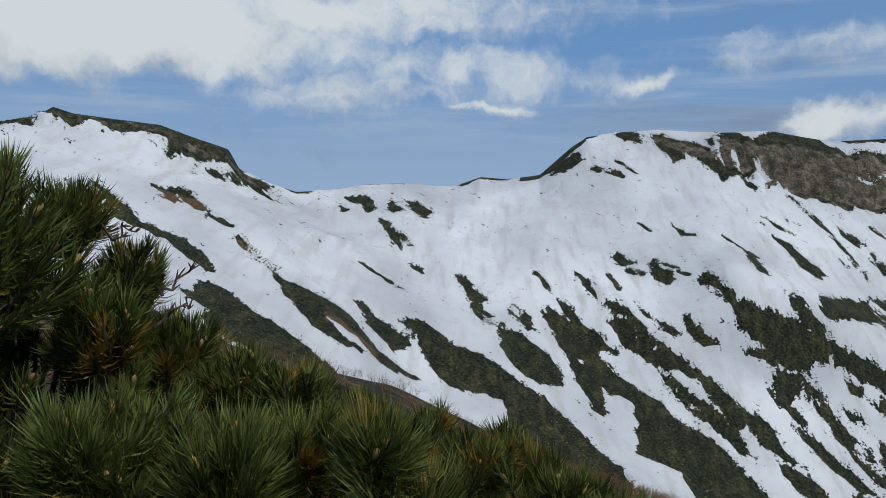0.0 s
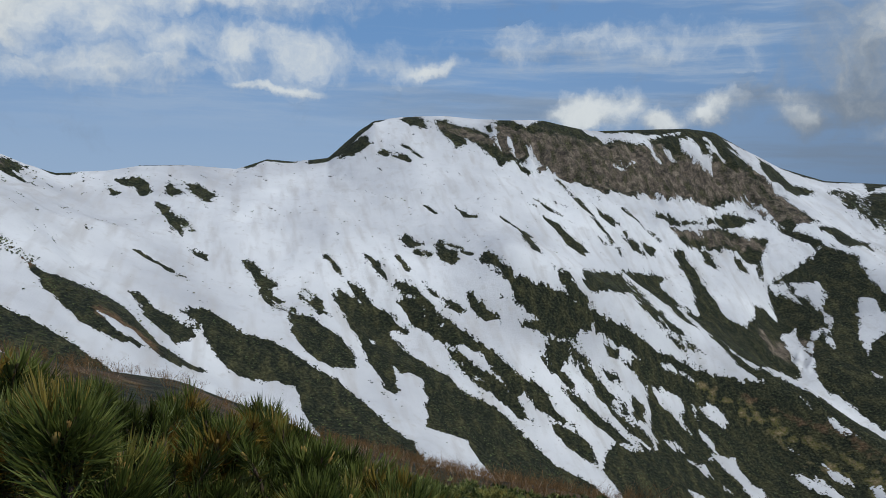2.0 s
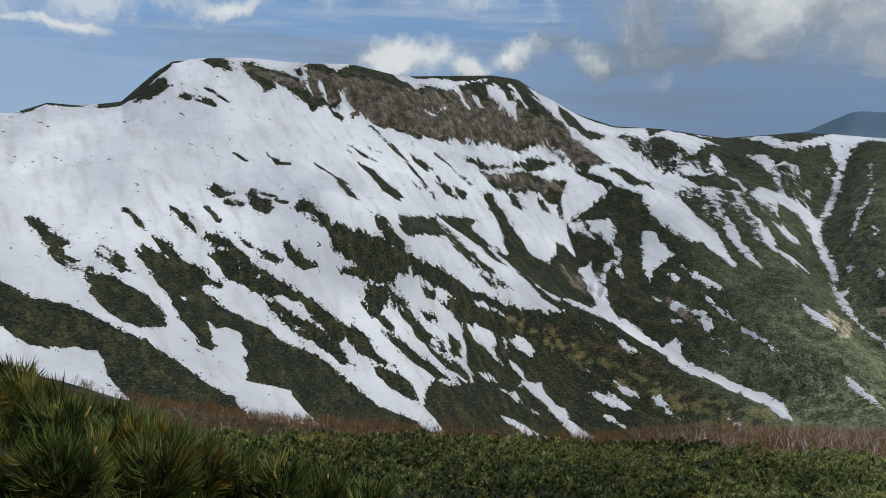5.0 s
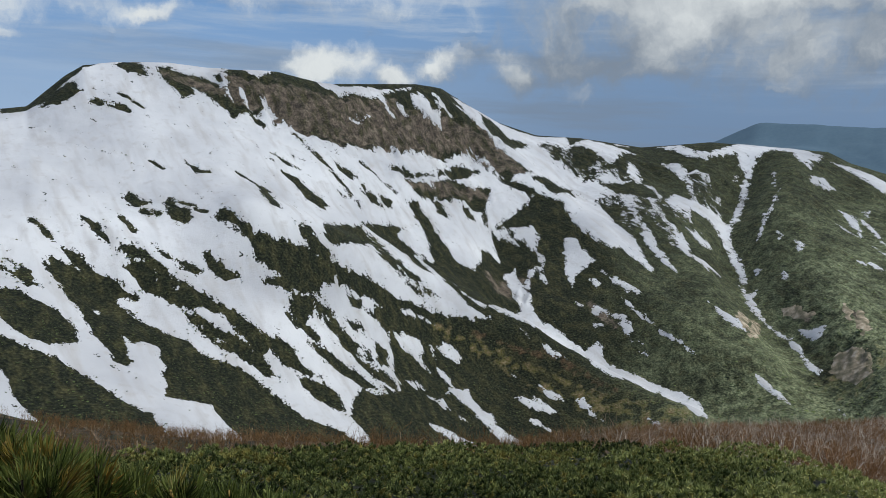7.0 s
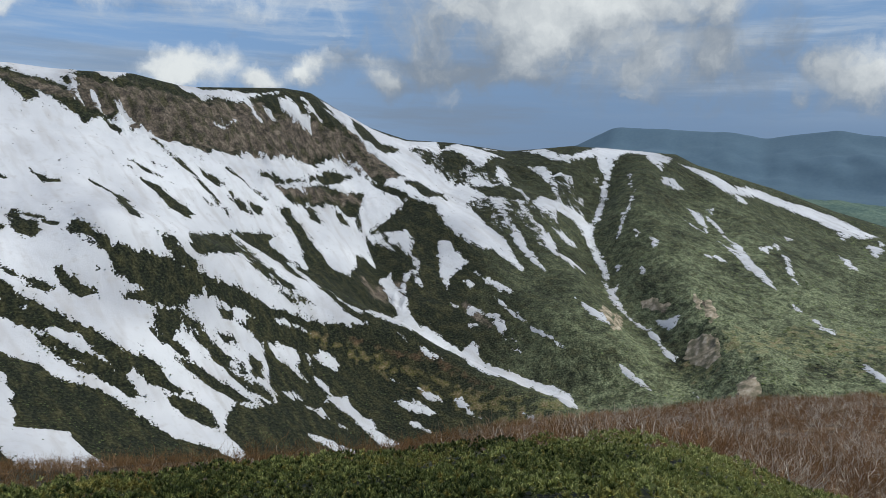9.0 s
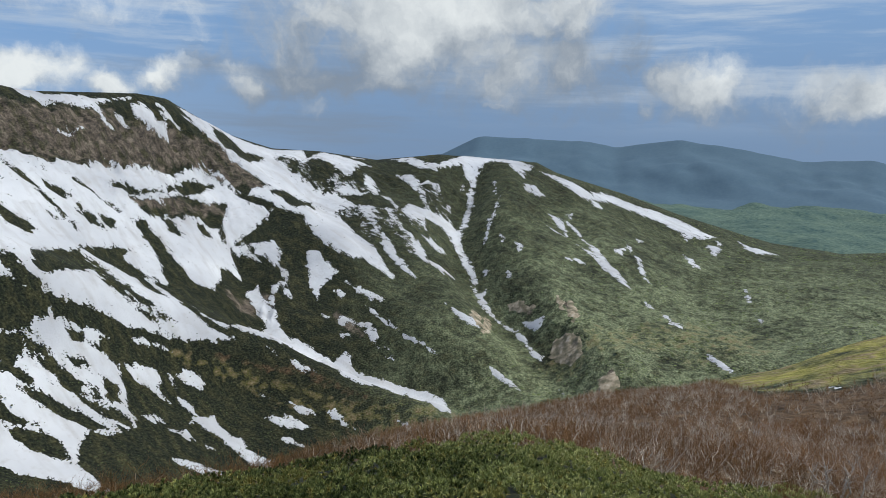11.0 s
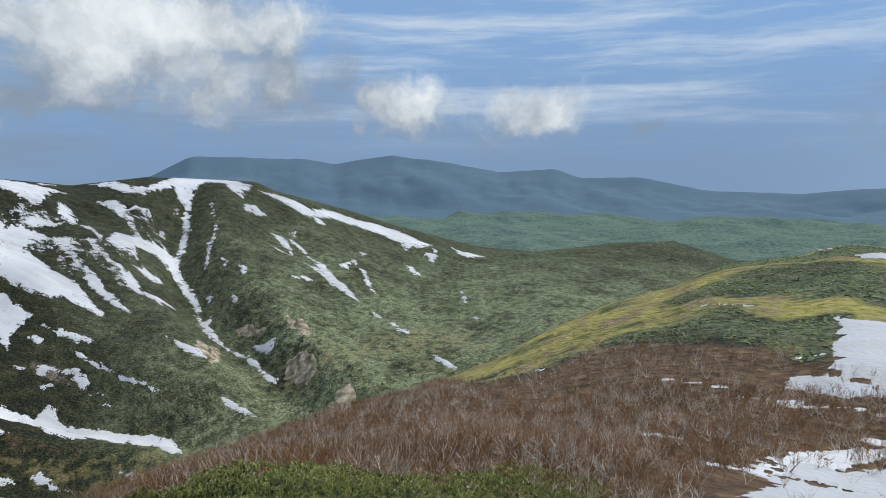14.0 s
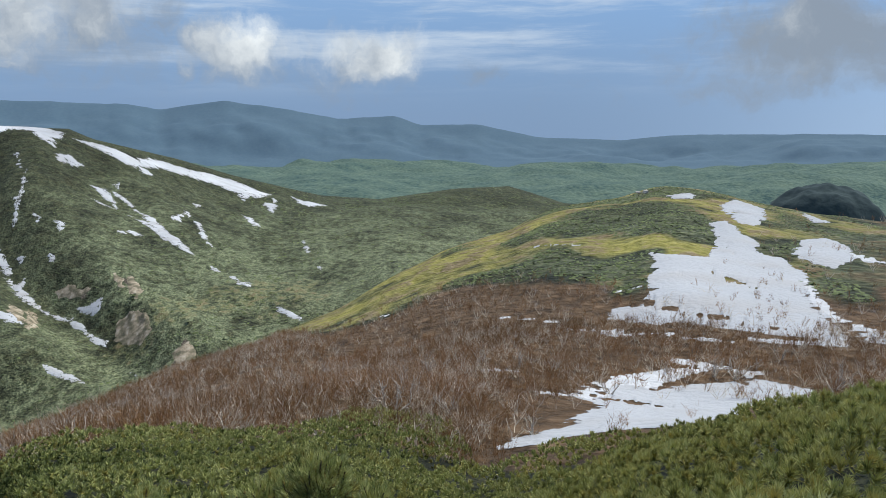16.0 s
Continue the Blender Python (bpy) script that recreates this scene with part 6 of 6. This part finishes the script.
CLUMPS = [clump() for _ in range(9)]
FLAT = [(v * [1, 1, 0.55], f[:5], d) for v, f, d in CLUMPS]
pick = rng.choice(len(scrub_x), min(95000, len(scrub_x)), replace=False)
x, y, z = scrub_x[pick], scrub_y[pick], scrub_z[pick]
r, b = np.hypot(x, y), np.degrees(np.arctan2(x, y))
zc = zones(x, y)
wood = np.clip((b - 55) / 20, 0, 1) * np.clip((-70 - z) / 60, 0, 1)
keep = (rng.random(len(x)) < 0.55 + 0.4 * grain(x, y, 40, 83) - 0.8 * zc[:, 0]) & (rng.random(len(x)) < 0.75)
x, y, z, r, b, zc, wood = (a[keep] for a in (x, y, z, r, b, zc, wood))
size = rng.uniform(0.35, 0.85, len(x)) * (1 + 0.5 * np.clip((b - 50) / 15, 0, 1) + 1.2 * wood * (rng.random(len(x)) < 0.25))
tone = np.clip(0.2 + 0.45 * np.clip((b - 50) / 28, 0, 1) + 0.25 * grain(x, y, 30, 84) + rng.normal(0, 0.14, len(x)), 0, 1)
dry = np.clip(0.35 * zc[:, 2] + 0.25 * zc[:, 1] + rng.normal(0, 0.06, len(x)), 0, 1)
v, f, c = spread(FLAT, np.stack([x, y, z - 0.12 * size], -1), np.stack([rng.normal(0, 0.2, len(x)), rng.normal(0, 0.2, len(x)), np.ones(len(x))], -1), size, tone, dry)
tagged(sheet("mountain_scrub", v, f, LEAF, c), "low dark green scrub and small trees on the slopes", "shrubs", kind="stuff")

# dwarf pine humps on the knoll
x, y, r, b = scatter(84, 134, 85, 245, 34000)
zc = zones(x, y)
keep = (zc[:, 1] < 0.3) & (zc[:, 2] < 0.45) & (r < knots(b)[0][:, BROW] + 12) & ~in_snow(x, y)
x, y = x[keep], y[keep]
size = rng.uniform(0.2, 0.42, len(x))
tone = np.clip(0.6 + 0.3 * grain(x, y, 12, 85) + rng.normal(0, 0.15, len(x)), 0, 1)
v, f, c = spread(FLAT, np.stack([x, y, ground(x, y) - 0.02], -1), np.stack([rng.normal(0, 0.2, len(x)), rng.normal(0, 0.2, len(x)), np.ones(len(x))], -1), size, tone, np.zeros(len(x)))
tagged(sheet("knoll_scrub", v, f, LEAF, c), "rounded green dwarf pine humps on the knoll", "shrubs", kind="stuff")

# scrub standing through the snow
away = np.hypot(poke_x, poke_y) > 300
x, y, z = poke_x[away], poke_y[away], poke_z[away]
size = rng.uniform(0.35, 1.0, len(x)) * np.clip(np.hypot(x, y) / 500, 0.3, 1)
tone = np.clip(rng.normal(0.3, 0.15, len(x)), 0, 1)
dry = np.where(rng.random(len(x)) < 0.35, 0.5, 0.0)
TRI = [(v[[0, 1, 2, 3, 5]] * [1, 1, 0.9], np.array([(0, 1, 4), (1, 2, 4), (2, 3, 4), (3, 0, 4)]), np.zeros(5)) for v, _, _ in CLUMPS]
v, f, c = spread(TRI, np.stack([x, y, z - 0.05], -1), np.stack([rng.normal(0, 0.2, len(x)), rng.normal(0, 0.2, len(x)), np.ones(len(x))], -1), size, tone, dry)
tagged(sheet("snowbound_scrub", v, f, LEAF, c), "dark twiggy scrub standing out of the old snow", "shrubs", kind="stuff")

# ---- small landmarks ----
# dark pine green, blued by haze painted into the colour
HILL_PINE = hills_material("hazy_hill_pines", (0.03, 0.048, 0.052), (0.062, 0.085, 0.08), 0.16, 1.5)


def wooded_hill(bearing, distance, width, top, base):
    """A round dark hill behind the knoll."""
    b = np.linspace(-1, 1, 70)
    gx_, gy_ = np.meshgrid(b * width, b * width * 0.8, indexing="ij")
    d = np.hypot(gx_ / width, gy_ / (width * 0.8))
    hz = base + (top - base) * np.clip(1 - d ** 2.2, 0, 1) ** 0.7 + 2.6 * rough(gx_, gy_, 9, 3, 95) * (d < 0.97)
    t = radians(bearing)
    x = distance * math.sin(t) + gx_ * math.cos(t) + gy_ * math.sin(t)
    y = distance * math.cos(t) - gx_ * math.sin(t) + gy_ * math.cos(t)
    ob = sheet("wooded_hill", np.stack([x, y, hz], -1).reshape(-1, 3), grid_faces(70, 70), HILL_PINE)
    tagged(ob, "small dark hill thickly covered in dwarf pine", "hill", kind="structure")


wooded_hill(121.6, 470, 35, -36.0, -62.0)


def boulder(x, y, z, size, parent):
    v, f, _ = clump()
    v = v * np.array([1, 0.8, 0.7]) * size
    mid, faces = {}, []
    v = list(v)
    def half(a, c):
        k = (min(a, c), max(a, c))
        if k not in mid:
            mid[k] = len(v)
            v.append((v[a] + v[c]) / 2 * 1.12 + rng.normal(0, 0.05 * size, 3))
        return mid[k]
    for a, c, e in f:
        p, q, s = half(a, c), half(c, e), half(e, a)
        faces += [(a, p, s), (p, c, q), (s, q, e), (p, q, s)]
    part("boulder", np.array(v) + [x, y, z], np.array(faces), pale, parent)


def outcrop(x, y, size):
    root = new("rock_outcrop")
    z = float(ground(np.array([x]), np.array([y]))[0])
    root.location = (x, y, z)
    for k in range(6):
        a = rng.uniform(0, math.tau)
        boulder(x + math.cos(a) * size * 0.7, y + math.sin(a) * size * 0.7, z + rng.uniform(0.1, 0.5) * size, size * rng.uniform(0.45, 0.8), root)
    tagged(root, "pale grey rock outcrop on the knoll", "rocks")


outcrop(217.1, -74.6, 1.8)
